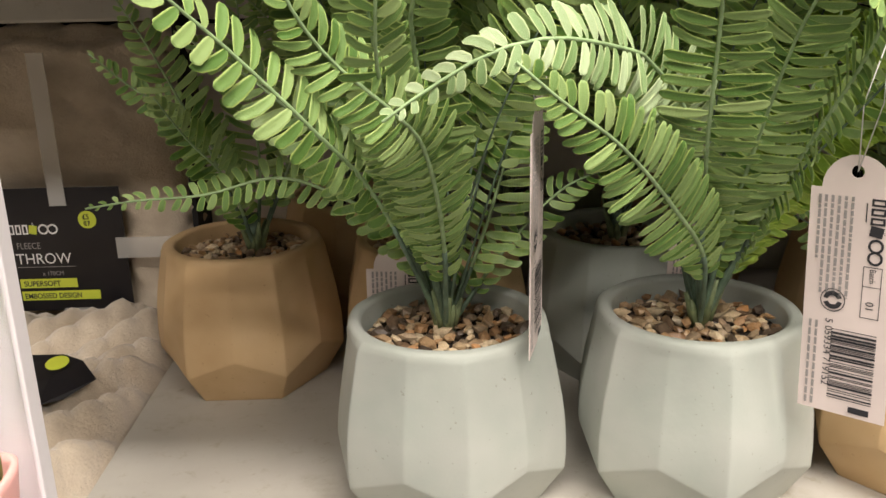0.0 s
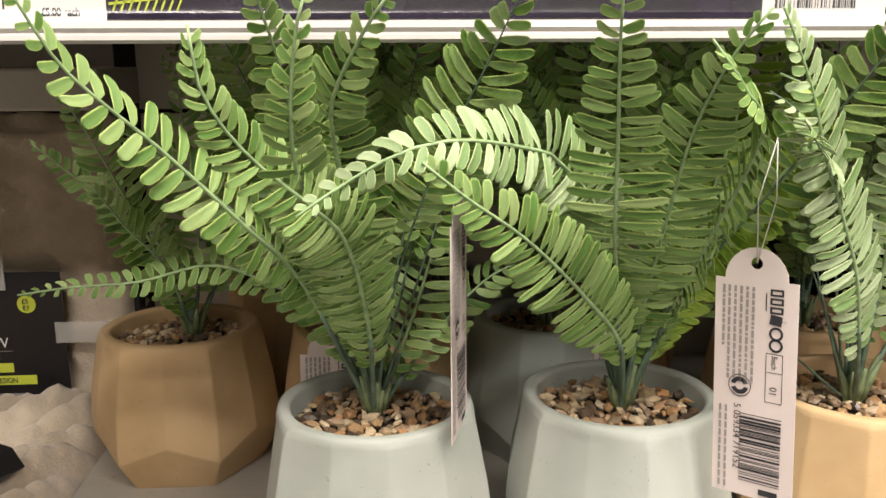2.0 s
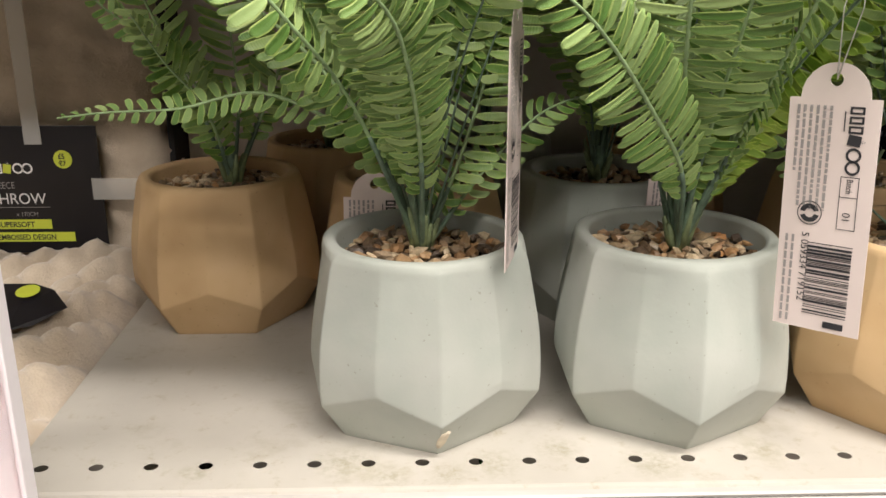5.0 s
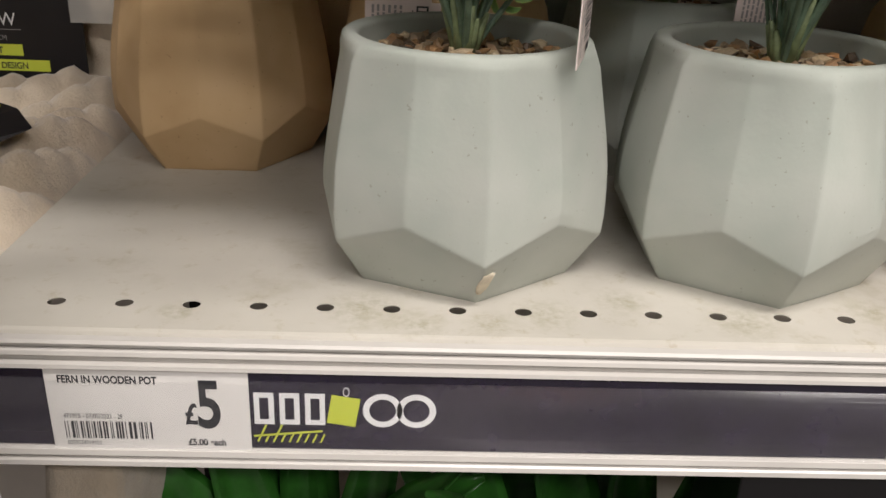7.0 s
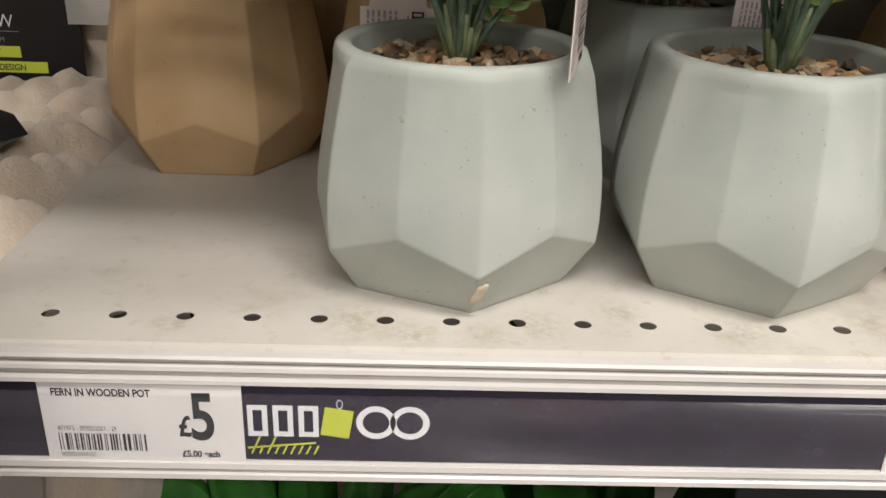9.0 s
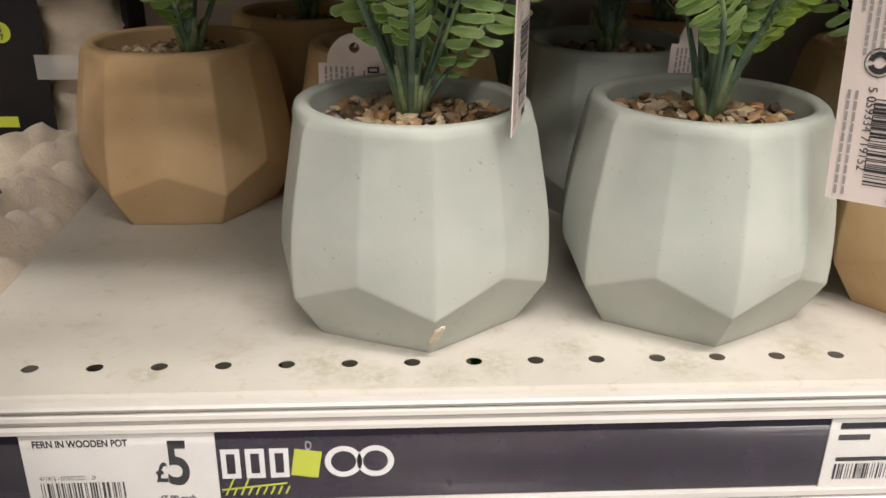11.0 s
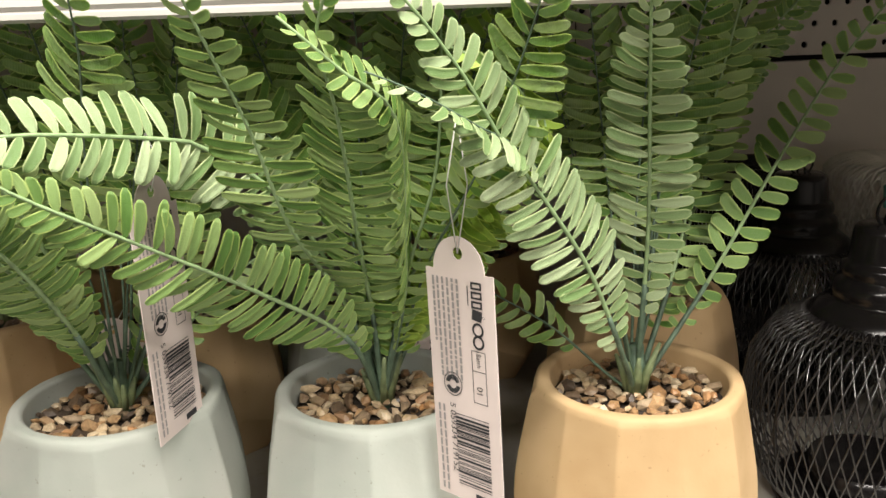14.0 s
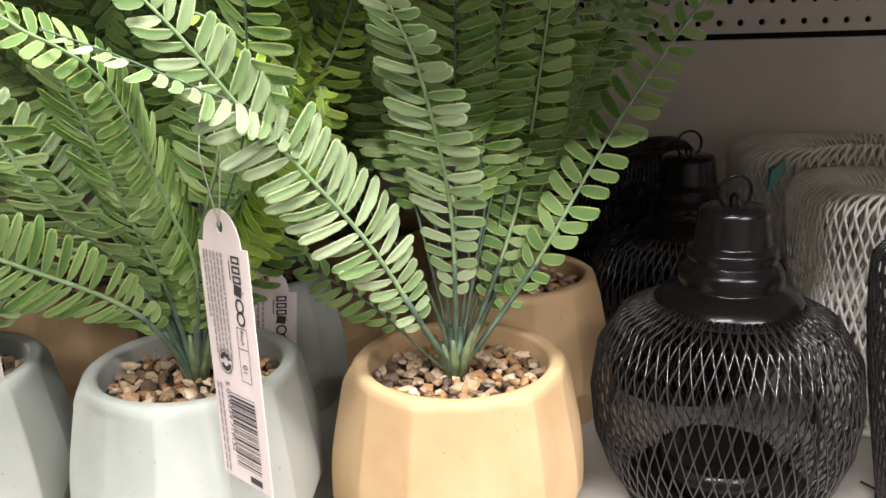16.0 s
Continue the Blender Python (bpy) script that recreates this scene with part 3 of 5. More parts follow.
def frond(plant, points, face=(0, -1, 0.35), leaf=0.0185, wide=0.0047, step=0.0064, fold=9, sweep=12, bare=0.17, taper=0.55, pieces=False, paint=None, seed=0, sag=0.0, thick=1.0, left=1.0, right=1.0, twist=0.0):
    """A fern frond through points (world): rib and leaflets. face: the way its upper side looks. Leaflets are parts where pieces is set."""
    rnd = random.Random(seed * 7 + 3)
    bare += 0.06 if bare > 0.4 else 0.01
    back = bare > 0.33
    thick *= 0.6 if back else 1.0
    paint = paint or LEAF
    o = plant.location
    pts, length = curve_through([Vector(p) - o for p in points], 28)
    rr = [(0.0014 - 0.0009 * (k / 27) ** 0.8) * thick for k in range(28)]
    v, f = tube(pts, rr, 6)
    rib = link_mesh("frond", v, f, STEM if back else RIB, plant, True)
    v, f = tube(pts[:8], [(0.0015 - 0.00004 * k) * thick for k in range(8)], 7)
    link_mesh("stalk", v, f, STEM, rib, True, "bare blue-green lower stalk")
    count = max(int(length * (1 - bare) / step), 6)
    fine, _ = curve_through([Vector(p) - o for p in points], 140)
    heap = Heap()
    for i in range(count):
        s = bare + (1 - bare) * (i + 0.5) / count
        j = min(int(s * 138), 137)
        at, t = fine[j], (fine[j + 1] - fine[max(j - 1, 0)]).normalized()
        fc = Matrix.Rotation(radians(twist) * (s - bare), 3, t) @ Vector(face)
        nrm = (fc - t * fc.dot(t)).normalized()
        side = t.cross(nrm)
        u = (s - bare) / (1 - bare)
        size = leaf * min(1.0, 0.36 + 2.4 * u) * (1.0 if u < taper else max(0.2, 1 - ((u - taper) / (1.02 - taper)) ** 1.3 * 0.86))
        for sgn, full in ((1, left), (-1, right)):
            if full <= 0:
                continue
            a = radians(sweep + 22 * u * u + rnd.uniform(-4, 4))
            up = radians(fold + rnd.uniform(-5, 5))
            d = (side * sgn * math.cos(a) + t * math.sin(a)) * math.cos(up) + nrm * math.sin(up)
            d = (d + Vector((0, 0, -sag)) * rnd.uniform(0.6, 1.2)).normalized()
            across = (t - d * t.dot(d)).normalized()
            flat = d.cross(across)
            if flat.dot(nrm) < 0:
                flat, across = -flat, -across
            roll = Matrix.Rotation(radians(rnd.uniform(-9, 9) - 6 * sgn), 3, d)
            across, flat = roll @ across, roll @ flat
            ln = size * full * rnd.uniform(0.92, 1.06)
            w = min(wide * (1.0 if u < 0.6 else 1 - 0.5 * (u - 0.6)) * rnd.uniform(0.92, 1.08), ln * 0.6)
            p = at + d * (rr[min(int(s * 27), 27)] * 0.4) + t * (rnd.uniform(-0.12, 0.12) * step + (0.25 * step if sgn > 0 else -0.25 * step))
            kind = rnd.choice((0, 0, 0, 1, 2, 2, 4)) if not sag else rnd.choice((1, 1, 5, 5, 3, 4))
            # leaflets curve towards the tip on both sides
            if across.dot(t) < 0:
                kind += 6
            m = Matrix((d * ln, across * w, flat * ln)).transposed().to_4x4()
            m.translation = p
            if pieces:
                ob = new("leaflet", leaf_mesh(kind, paint))
                ob.parent = rib
                ob.matrix_basis = m
            else:
                lv, lf, luv = LEAF_KINDS[kind]
                heap.add([tuple(m @ Vector(q)) for q in lv], lf, luv)
    if not pieces:
        tagged(heap.link("foliage", paint, rib), kind="stuff")
    return rib


pebble_meshes = []
for k in range(6):
    bm = bmesh.new()
    bmesh.ops.create_icosphere(bm, subdivisions=1, radius=1.0)
    for q in bm.verts:
        q.co *= 1 + 0.5 * noise.noise(q.co * 1.3 + Vector((k * 7.1, 0, 0)))
        q.co.z *= 0.72
        q.co.x *= 1.15
    me = bpy.data.meshes.new("pebble")
    bm.to_mesh(me)
    bm.free()
    me.polygons.foreach_set("use_smooth", [False] * len(me.polygons))
    me.materials.append(PEBBLE)
    pebble_meshes.append(me)


def pot_skin(turn, seed):
    """Rings of a faceted pot: six-cornered foot, zigzag facets, wide waist, drawn-in round rim."""
    rnd = random.Random(seed)
    m = 72
    jit = [rnd.uniform(-1, 1) for _ in range(12)]

    def ring(corner, between, zc, zb, round_mix, jr=0.0):
        out = []
        for j in range(m):
            k, fr = divmod(j * 12 / m, 1.0)
            k = int(k)
            a, b = ((corner, zc) if k % 2 == 0 else (between, zb)), ((between, zb) if k % 2 == 0 else (corner, zc))
            ra, rb = a[0] * (1 + jr * jit[k]), b[0] * (1 + jr * jit[(k + 1) % 12])
            t0, t1 = radians(turn + 30 * k), radians(turn + 30 * (k + 1))
            flat = Vector((ra * math.cos(t0), ra * math.sin(t0))).lerp(Vector((rb * math.cos(t1), rb * math.sin(t1))), fr)
            ang = radians(turn + 30 * (k + fr))
            rnd_p = Vector((math.cos(ang), math.sin(ang))) * (ra * (1 - fr) + rb * fr)
            q = flat.lerp(rnd_p, round_mix)
            out.append((q.x, q.y, a[1] * (1 - fr) + b[1] * fr))
        return out

    rings = [ring(0.0493, 0.0430, 0.0, 0.0, 0.0), ring(0.0499, 0.0436, 0.0008, 0.0008, 0.0), ring(0.0620, 0.0588, 0.0205, 0.0330, 0.0, 0.014), ring(0.0624, 0.0592, 0.0290, 0.0375, 0.0, 0.02),
             ring(0.0620, 0.0588, 0.0400, 0.0450, 0.0, 0.024), ring(0.0612, 0.0580, 0.0500, 0.0520, 0.0, 0.026), ring(0.0596, 0.0564, 0.0610, 0.0620, 0.0, 0.026), ring(0.0542, 0.0516, 0.0885, 0.0885, 0.1, 0.022),
             ring(0.0528, 0.0511, 0.0925, 0.0925, 0.45, 0.012), ring(0.0508, 0.0501, 0.0952, 0.0952, 0.8, 0.006), ring(0.0488, 0.0486, 0.0962, 0.0962, 0.95, 0.003),
             ring(0.0447, 0.0447, 0.0962, 0.0962, 1.0), ring(0.0432, 0.0432, 0.0948, 0.0948, 1.0), ring(0.0426, 0.0426, 0.078, 0.078, 1.0)]
    return ring_surface(rings, cap_first=True, cap_last=True)


def potted_fern(x, y, turn, paint, seed, label, group="ferns in faceted pots", z=1.0, near=True, scale=1.0, pebbles=175):
    plant = empty("potted_fern", (x, y, z), label, "artificial plant", group)
    v, f = pot_skin(turn, seed)
    v = [(a * scale, b * scale, c * scale) for a, b, c in v]
    me_ob = link_mesh("pot", v, f, paint, plant, True)
    me = me_ob.data
    bm = bmesh.new()
    bm.from_mesh(me)
    for e in bm.edges:
        if len(e.link_faces) == 2 and e.calc_face_angle() > radians(8):
            e.smooth = False
    bm.to_mesh(me)
    bm.free()
    v, f = lathe([(0.0001, 0.0845 * scale), (0.030 * scale, 0.0845 * scale), (0.0425 * scale, 0.083 * scale)], 32)
    link_mesh("soil", v, f, SOIL, plant, True)
    rnd = random.Random(seed + 50)
    spots, heap = [], Heap()
    for _ in range(9000):
        if len(spots) >= pebbles:
            break
        r, a = 0.0395 * math.sqrt(rnd.random()), rnd.uniform(0, 2 * math.pi)
        s = rnd.uniform(0.0020, 0.0047)
        p = (r * math.cos(a), r * math.sin(a))
        if all((p[0] - q[0]) ** 2 + (p[1] - q[1]) ** 2 > (0.80 * (s + q[2])) ** 2 for q in spots):
            spots.append((*p, s))
    gravel = None
    for px, py, s in spots:
        m = pose(px * scale, py * scale, (0.0862 + rnd.uniform(-0.0008, 0.0022)) * scale, rnd.uniform(-25, 25), rnd.uniform(-25, 25), rnd.uniform(0, 360)) @ Matrix.Diagonal((s * 1.15, s * rnd.uniform(0.75, 1.05), s, 1))
        me = rnd.choice(pebble_meshes)
        if near:
            ob = new("pebble", me)
            ob.parent = plant
            ob.matrix_basis = m
        else:
            heap.add([tuple(m @ q.co) for q in me.vertices], [tuple(q.vertices) for q in me.polygons])
    if not near:
        tagged(heap.link("gravel", PEBBLE, plant), kind="stuff")
    return plant


def stem(plant, x, y, foot=1.083, top=1.112, lean=(0, 0)):
    o = plant.location
    v, f = tube([Vector((x, y, foot)) - o, Vector((x + lean[0] * 0.3, y + lean[1] * 0.3, (foot * 2 + top) / 3)) - o, Vector((x + lean[0], y + lean[1], top)) - o], [0.0056, 0.0048, 0.0036], 9)
    core = link_mesh("stem", v, f, STEM, plant, True)
    rnd = random.Random(int(x * 1000) + 40)
    for k in range(8):
        a, h = 2 * math.pi * k / 8 + rnd.uniform(-0.3, 0.3), rnd.uniform(0.012, 0.030)
        out = Vector((math.cos(a), math.sin(a), 0))
        p = Vector((x, y, foot + 0.004)) - o + out * 0.0035
        v, f = tube([p, p + out * (0.10 * h) + Vector((0, 0, 0.45 * h)), p + out * (0.32 * h) + Vector((0, 0, h))], [0.0022, 0.0024, 0.0009], 6)
        link_mesh("leaf_base", v, f, SHEATH, core, True)
    return core


sage_one = potted_fern(0.0015, 0.056, -83, SAGE, 1, "artificial fern in a chipped sage green faceted pot with gravel")
sage_two = potted_fern(0.1295, 0.057, -91, SAGE, 2, "artificial fern in a sage green faceted pot beside its twin")
tan_near = potted_fern(0.2580, 0.056, -112, TAN, 3, "artificial fern in a pale tan faceted pot next to wire lanterns")
tan_left = potted_fern(-0.1285, 0.198, -60, TAN, 4, "artificial fern in a tan faceted pot set back beside throws")

S1, S2, S3, S0 = (0.001, 0.060, 1.084), (0.131, 0.057, 1.084), (0.257, 0.056, 1.086), (-0.121, 0.200, 1.084)
stem(sage_one, *S1[:2]), stem(sage_two, *S2[:2]), stem(tan_near, *S3[:2]), stem(tan_left, *S0[:2])

chip = bmesh.new()
bmesh.ops.create_icosphere(chip, subdivisions=2, radius=1.0)
for q in chip.verts:
    q.co *= 1 + 0.35 * noise.noise(q.co * 1.7)
    q.co = Vector((q.co.x * 0.0022, q.co.y * 0.0010, q.co.z * 0.0075))
worn = part("chipped_edge", chip, plain("bare_cream_filler", (0.62, 0.55, 0.42), 0.8, vary=0.15, scale=200, bump=0.5), sage_one, "chipped cream bare patch", True)
worn.matrix_basis = pose(0.0083, -0.0557, 0.0118, 30, 14, 10)

# Fern in the first sage pot.
frond(sage_one, [S1, (-0.029, 0.031, 1.162), (-0.051, -0.006, 1.201), (-0.075, -0.028, 1.233), (-0.088, -0.045, 1.250), (-0.099, -0.058, 1.265), (-0.105, -0.072, 1.283), (-0.107, -0.080, 1.294)], (0.35, -0.75, 0.5), 0.0160, 0.0058, 0.0080, pieces=True, seed=1, fold=4, sweep=2, bare=0.22)
frond(sage_one, [S1, (-0.000, 0.018, 1.146), (-0.007, -0.025, 1.195), (-0.018, -0.055, 1.216), (-0.037, -0.066, 1.235), (-0.048, -0.082, 1.256), (-0.050, -0.090, 1.278)], (0.25, -1, 0.25), 0.0175, 0.0037, 0.0052, pieces=True, seed=2, fold=10, sag=0.15)
frond(sage_one, [S1, (-0.008, 0.025, 1.150), (-0.018, -0.040, 1.210), (-0.022, -0.060, 1.229), (-0.021, -0.082, 1.251), (-0.017, -0.095, 1.276), (-0.013, -0.100, 1.288)], (0.2, -1, 0.1), 0.0155, 0.0041, 0.0058, pieces=True, seed=3)
frond(sage_one, [S1, (-0.002, 0.035, 1.147), (-0.006, 0.005, 1.197), (-0.010, -0.025, 1.233), (-0.010, -0.043, 1.252), (0.002, -0.070, 1.275), (0.011, -0.085, 1.287)], (-0.2, -1, 0.1), 0.0190, 0.0043, 0.0060, pieces=True, seed=4, thick=1.2)
frond(sage_one, [S1, (-0.014, 0.030, 1.171), (-0.024, -0.010, 1.223), (-0.027, -0.050, 1.264), (-0.030, -0.075, 1.284), (-0.031, -0.085, 1.295)], (0.3, -1, 0.1), 0.0175, 0.0041, 0.0058, pieces=True, seed=5)
frond(sage_one, [S1, (0.022, 0.070, 1.136), (0.037, 0.080, 1.182), (0.048, 0.090, 1.213)], (-0.3, -1, 0.2), 0.0207, seed=6, fold=5)
frond(sage_one, [S1, (-0.017, 0.055, 1.132), (-0.043, 0.050, 1.175), (-0.071, 0.050, 1.203), (-0.093, 0.050, 1.222), (-0.118, 0.050, 1.238)], (0.3, -1, 0.5), 0.0192, seed=7)
frond(sage_one, [S1, (-0.021, 0.068, 1.136), (-0.046, 0.075, 1.151), (-0.081, 0.080, 1.163), (-0.120, 0.080, 1.155), (-0.154, 0.075, 1.154), (-0.177, 0.070, 1.152)], (0, -0.8, 0.6), 0.0105, 0.0042, 0.0062, seed=8, fold=12, sweep=0, bare=0.2, pieces=True)
frond(sage_one, [S1, (0.004, 0.075, 1.15), (-0.006, 0.09, 1.21), (-0.02, 0.085, 1.262)], (0.1, -1, 0.1), 0.0207, seed=9, bare=0.42)
frond(sage_one, [S1, (0.022, 0.062, 1.15), (0.040, 0.055, 1.205), (0.056, 0.03, 1.255)], (-0.2, -1, 0.2), 0.0192, seed=10, bare=0.42)
frond(sage_one, [S1, (0.030, 0.075, 1.12), (0.062, 0.088, 1.150), (0.092, 0.10, 1.16)], (0.1, -0.8, 0.6), 0.0133, seed=11, sag=0.2)
frond(sage_one, [S1, (-0.025, 0.085, 1.14), (-0.055, 0.11, 1.20), (-0.085, 0.12, 1.25)], (0.2, -1, 0.3), 0.0207, seed=12, bare=0.42)

# Fern in the second sage pot.
frond(sage_two, [S2, (0.121, 0.040, 1.142), (0.101, 0.000, 1.201), (0.077, -0.025, 1.228), (0.064, -0.042, 1.234), (0.035, -0.077, 1.241), (0.014, -0.086, 1.238), (-0.007, -0.082, 1.226), (-0.020, -0.088, 1.218)], (0, -0.95, 0.30), 0.0190, 0.0043, 0.0060, pieces=True, seed=13, bare=0.3, sweep=8, paint=LEAF_FROST, taper=0.30)
frond(sage_two, [S2, (0.120, 0.025, 1.132), (0.091, -0.019, 1.170), (0.060, -0.062, 1.203), (0.036, -0.080, 1.222), (0.021, -0.088, 1.235)], (0.05, -1, 0.10), 0.0200, 0.0042, 0.0056, pieces=True, seed=14, sweep=16)
frond(sage_two, [S2, (0.120, 0.030, 1.145), (0.105, -0.013, 1.193), (0.098, -0.038, 1.234), (0.091, -0.062, 1.266), (0.087, -0.078, 1.286), (0.086, -0.085, 1.295)], (-0.35, -1, 0.0), 0.0200, 0.0043, 0.0058, pieces=True, seed=15, fold=18, sweep=2)
frond(sage_two, [S2, (0.131, 0.035, 1.135), (0.129, 0.000, 1.188), (0.128, -0.034, 1.237), (0.127, -0.070, 1.266), (0.134, -0.085, 1.283)], (-0.4, -1, 0.1), 0.0185, 0.0042, 0.0056, pieces=True, seed=16)
frond(sage_two, [S2, (0.145, 0.030, 1.147), (0.148, -0.001, 1.184), (0.149, -0.050, 1.238), (0.133, -0.070, 1.257), (0.117, -0.080, 1.273)], (1.0, -0.35, 0.2), 0.0170, 0.0040, 0.0054, pieces=True, seed=17)
frond(sage_two, [S2, (0.147, 0.045, 1.140), (0.175, 0.046, 1.186), (0.191, 0.026, 1.225), (0.201, 0.015, 1.251), (0.186, 0.013, 1.275)], (0.2, -0.4, 1.0), 0.0200, 0.0044, 0.0058, pieces=True, seed=18, sag=0.8, paint=LEAF_LIME)
frond(sage_two, [S2, (0.120, 0.080, 1.14), (0.105, 0.095, 1.20), (0.085, 0.09, 1.26)], (0.2, -1, 0.2), 0.0207, seed=20, bare=0.42)
frond(sage_two, [S2, (0.145, 0.085, 1.14), (0.165, 0.10, 1.20), (0.18, 0.10, 1.262)], (-0.2, -1, 0.2), 0.0207, seed=21, bare=0.42)
frond(sage_two, [S2, (0.155, 0.075, 1.13), (0.190, 0.085, 1.17), (0.225, 0.09, 1.19)], (0, -0.8, 0.6), 0.0148, seed=22, sag=0.2)
frond(sage_two, [S2, (0.131, 0.06, 1.15), (0.128, 0.045, 1.21), (0.135, 0.01, 1.262)], (-0.1, -1, 0.1), 0.0192, seed=23, bare=0.42)

frond(sage_one, [S1, (0.012, 0.030, 1.160), (0.028, -0.010, 1.220), (0.045, -0.045, 1.262), (0.055, -0.075, 1.290)], (-0.1, -1, 0.1), 0.0192, seed=50, bare=0.42)
frond(sage_one, [S1, (0.015, 0.060, 1.170), (0.030, 0.050, 1.230), (0.040, 0.020, 1.262)], (-0.1, -1, 0.1), 0.0200, seed=51, bare=0.42)
frond(sage_two, [S2, (0.118, 0.060, 1.150), (0.095, 0.050, 1.210), (0.070, 0.015, 1.258)], (0.2, -1, 0.1), 0.0192, seed=52, bare=0.42)
frond(sage_two, [S2, (0.155, 0.030, 1.160), (0.180, -0.002, 1.215), (0.195, -0.045, 1.266), (0.197, -0.070, 1.285)], (-0.2, -1, 0.2), 0.0192, seed=53, bare=0.42)
frond(sage_two, [S2, (0.158, 0.040, 1.165), (0.185, 0.020, 1.206), (0.198, -0.001, 1.234), (0.185, -0.021, 1.252), (0.167, -0.022, 1.261)], (0.3, -0.5, 0.9), 0.0192, seed=54, sag=0.8, paint=LEAF_LIME)
frond(sage_two, [S2, (0.140, 0.070, 1.160), (0.155, 0.060, 1.225), (0.165, 0.030, 1.262)], (-0.1, -1, 0.1), 0.0192, seed=55, bare=0.42)

# Fern in the tan pot beside the lanterns.
frond(tan_near, [S3, (0.245, 0.035, 1.117), (0.225, 0.008, 1.165), (0.204, -0.012, 1.200), (0.186, -0.028, 1.227), (0.172, -0.042, 1.252), (0.157, -0.055, 1.273), (0.147, -0.065, 1.284)], (0.15, -1, 0.35), 0.0195, 0.0047, 0.0062, pieces=True, seed=24, sweep=14, paint=LEAF_FROST)
frond(tan_near, [S3, (0.244, 0.040, 1.138), (0.214, 0.005, 1.195), (0.192, -0.020, 1.223), (0.178, -0.037, 1.233), (0.157, -0.062, 1.248), (0.141, -0.072, 1.256)], (0.2, -0.4, 0.9), 0.0125, 0.0045, 0.0062, pieces=True, seed=25, bare=0.5, sag=0.4, paint=LEAF_FROST)
frond(tan_near, [S3, (0.257, 0.040, 1.169), (0.247, 0.003, 1.234), (0.237, -0.035, 1.265), (0.232, -0.055, 1.280)], (-0.45, -1, 0.0), 0.0195, 0.0050, 0.0072, pieces=True, seed=26, fold=20, sweep=14, paint=LEAF_FROST)
frond(tan_near, [S3, (0.283, 0.085, 1.144), (0.294, 0.098, 1.184), (0.303, 0.075, 1.259), (0.308, 0.065, 1.295)], (-0.2, -1, 0.1), 0.0165, 0.0058, 0.0080, pieces=True, seed=27, sweep=4)
frond(tan_near, [S3, (0.297, 0.075, 1.137), (0.332, 0.084, 1.196), (0.363, 0.100, 1.237), (0.385, 0.100, 1.267), (0.398, 0.098, 1.292)], (-0.2, -1, 0.25), 0.0150, 0.0066, 0.0088, pieces=True, seed=28, sweep=10, bare=0.14)
frond(tan_near, [S3, (0.244, 0.060, 1.095), (0.218, 0.070, 1.117), (0.190, 0.078, 1.133), (0.174, 0.080, 1.143)], (0, -0.8, 0.6), 0.0133, seed=29, bare=0.35, sag=0.15)
frond(tan_near, [S3, (0.266, 0.075, 1.130), (0.274, 0.090, 1.178), (0.270, 0.080, 1.262)], (0.1, -1, 0.1), 0.0207, seed=30, bare=0.42)
frond(tan_near, [S3, (0.250, 0.09, 1.14), (0.235, 0.11, 1.20), (0.222, 0.11, 1.26)], (0.2, -1, 0.2), 0.0207, seed=31, bare=0.42)
frond(tan_near, [S3, (0.285, 0.10, 1.13), (0.318, 0.14, 1.19), (0.345, 0.16, 1.25)], (-0.2, -1, 0.2), 0.0192, seed=32)

# Fern in the tan pot set back beside the throws.
frond(tan_left, [S0, (-0.139, 0.185, 1.151), (-0.153, 0.180, 1.185), (-0.163, 0.160, 1.221), (-0.172, 0.140, 1.250)], (0.2, -1, 0.2), 0.0190, 0.0046, 0.0062, pieces=True, seed=33)
frond(tan_left, [S0, (-0.136, 0.200, 1.142), (-0.157, 0.200, 1.175), (-0.184, 0.190, 1.195), (-0.202, 0.170, 1.219)], (0.3, -0.9, 0.5), 0.0150, 0.0044, 0.0060, pieces=True, seed=34)
frond(tan_left, [S0, (-0.100, 0.205, 1.133), (-0.086, 0.200, 1.170), (-0.080, 0.200, 1.259)], (-0.2, -1, 0.1), 0.0200, seed=35)
frond(tan_left, [S0, (-0.127, 0.170, 1.138), (-0.145, 0.150, 1.171), (-0.155, 0.130, 1.198)], (0.3, -0.8, 0.5), 0.0178, seed=36)
frond(tan_left, [S0, (-0.115, 0.205, 1.140), (-0.117, 0.205, 1.183), (-0.118, 0.19, 1.255)], (0, -1, 0.1), 0.0207, seed=37)
frond(tan_left, [S0, (-0.100, 0.225, 1.14), (-0.070, 0.25, 1.20), (-0.05, 0.26, 1.25)], (-0.1, -1, 0.2), 0.0207, seed=38)


def back_fern(x, y, turn, paint, seed, label, fronds=12):
    plant = potted_fern(x, y, turn, paint, seed, label, near=False, pebbles=110)
    rnd = random.Random(seed)
    foot = Vector((x, y, 1.084))
    stem(plant, x, y)
    for k in range(fronds):
        az = radians(360 * k / fronds + rnd.uniform(-18, 18))
        out = Vector((math.cos(az), 0.75 * math.sin(az), 0))
        lean = rnd.uniform(0.25, 0.6)
        ln = rnd.uniform(0.19, 0.23)
        a, b, c = (foot + out * (lean * ln * s * s) + Vector((0, 0, ln * s * (1 - 0.12 * s * lean))) for s in (0.35, 0.7, 1.0))
        for q in (a, b, c):
            q.z, q.y = min(q.z, 1.312), min(q.y, 0.355)
        if out.y < -0.3 and k % 2:
            continue
        frond(plant, [foot, a, b, c], (out.x * 0.4, -1, 0.25), rnd.uniform(0.0175, 0.0205), seed=seed * 20 + k)
    return plant


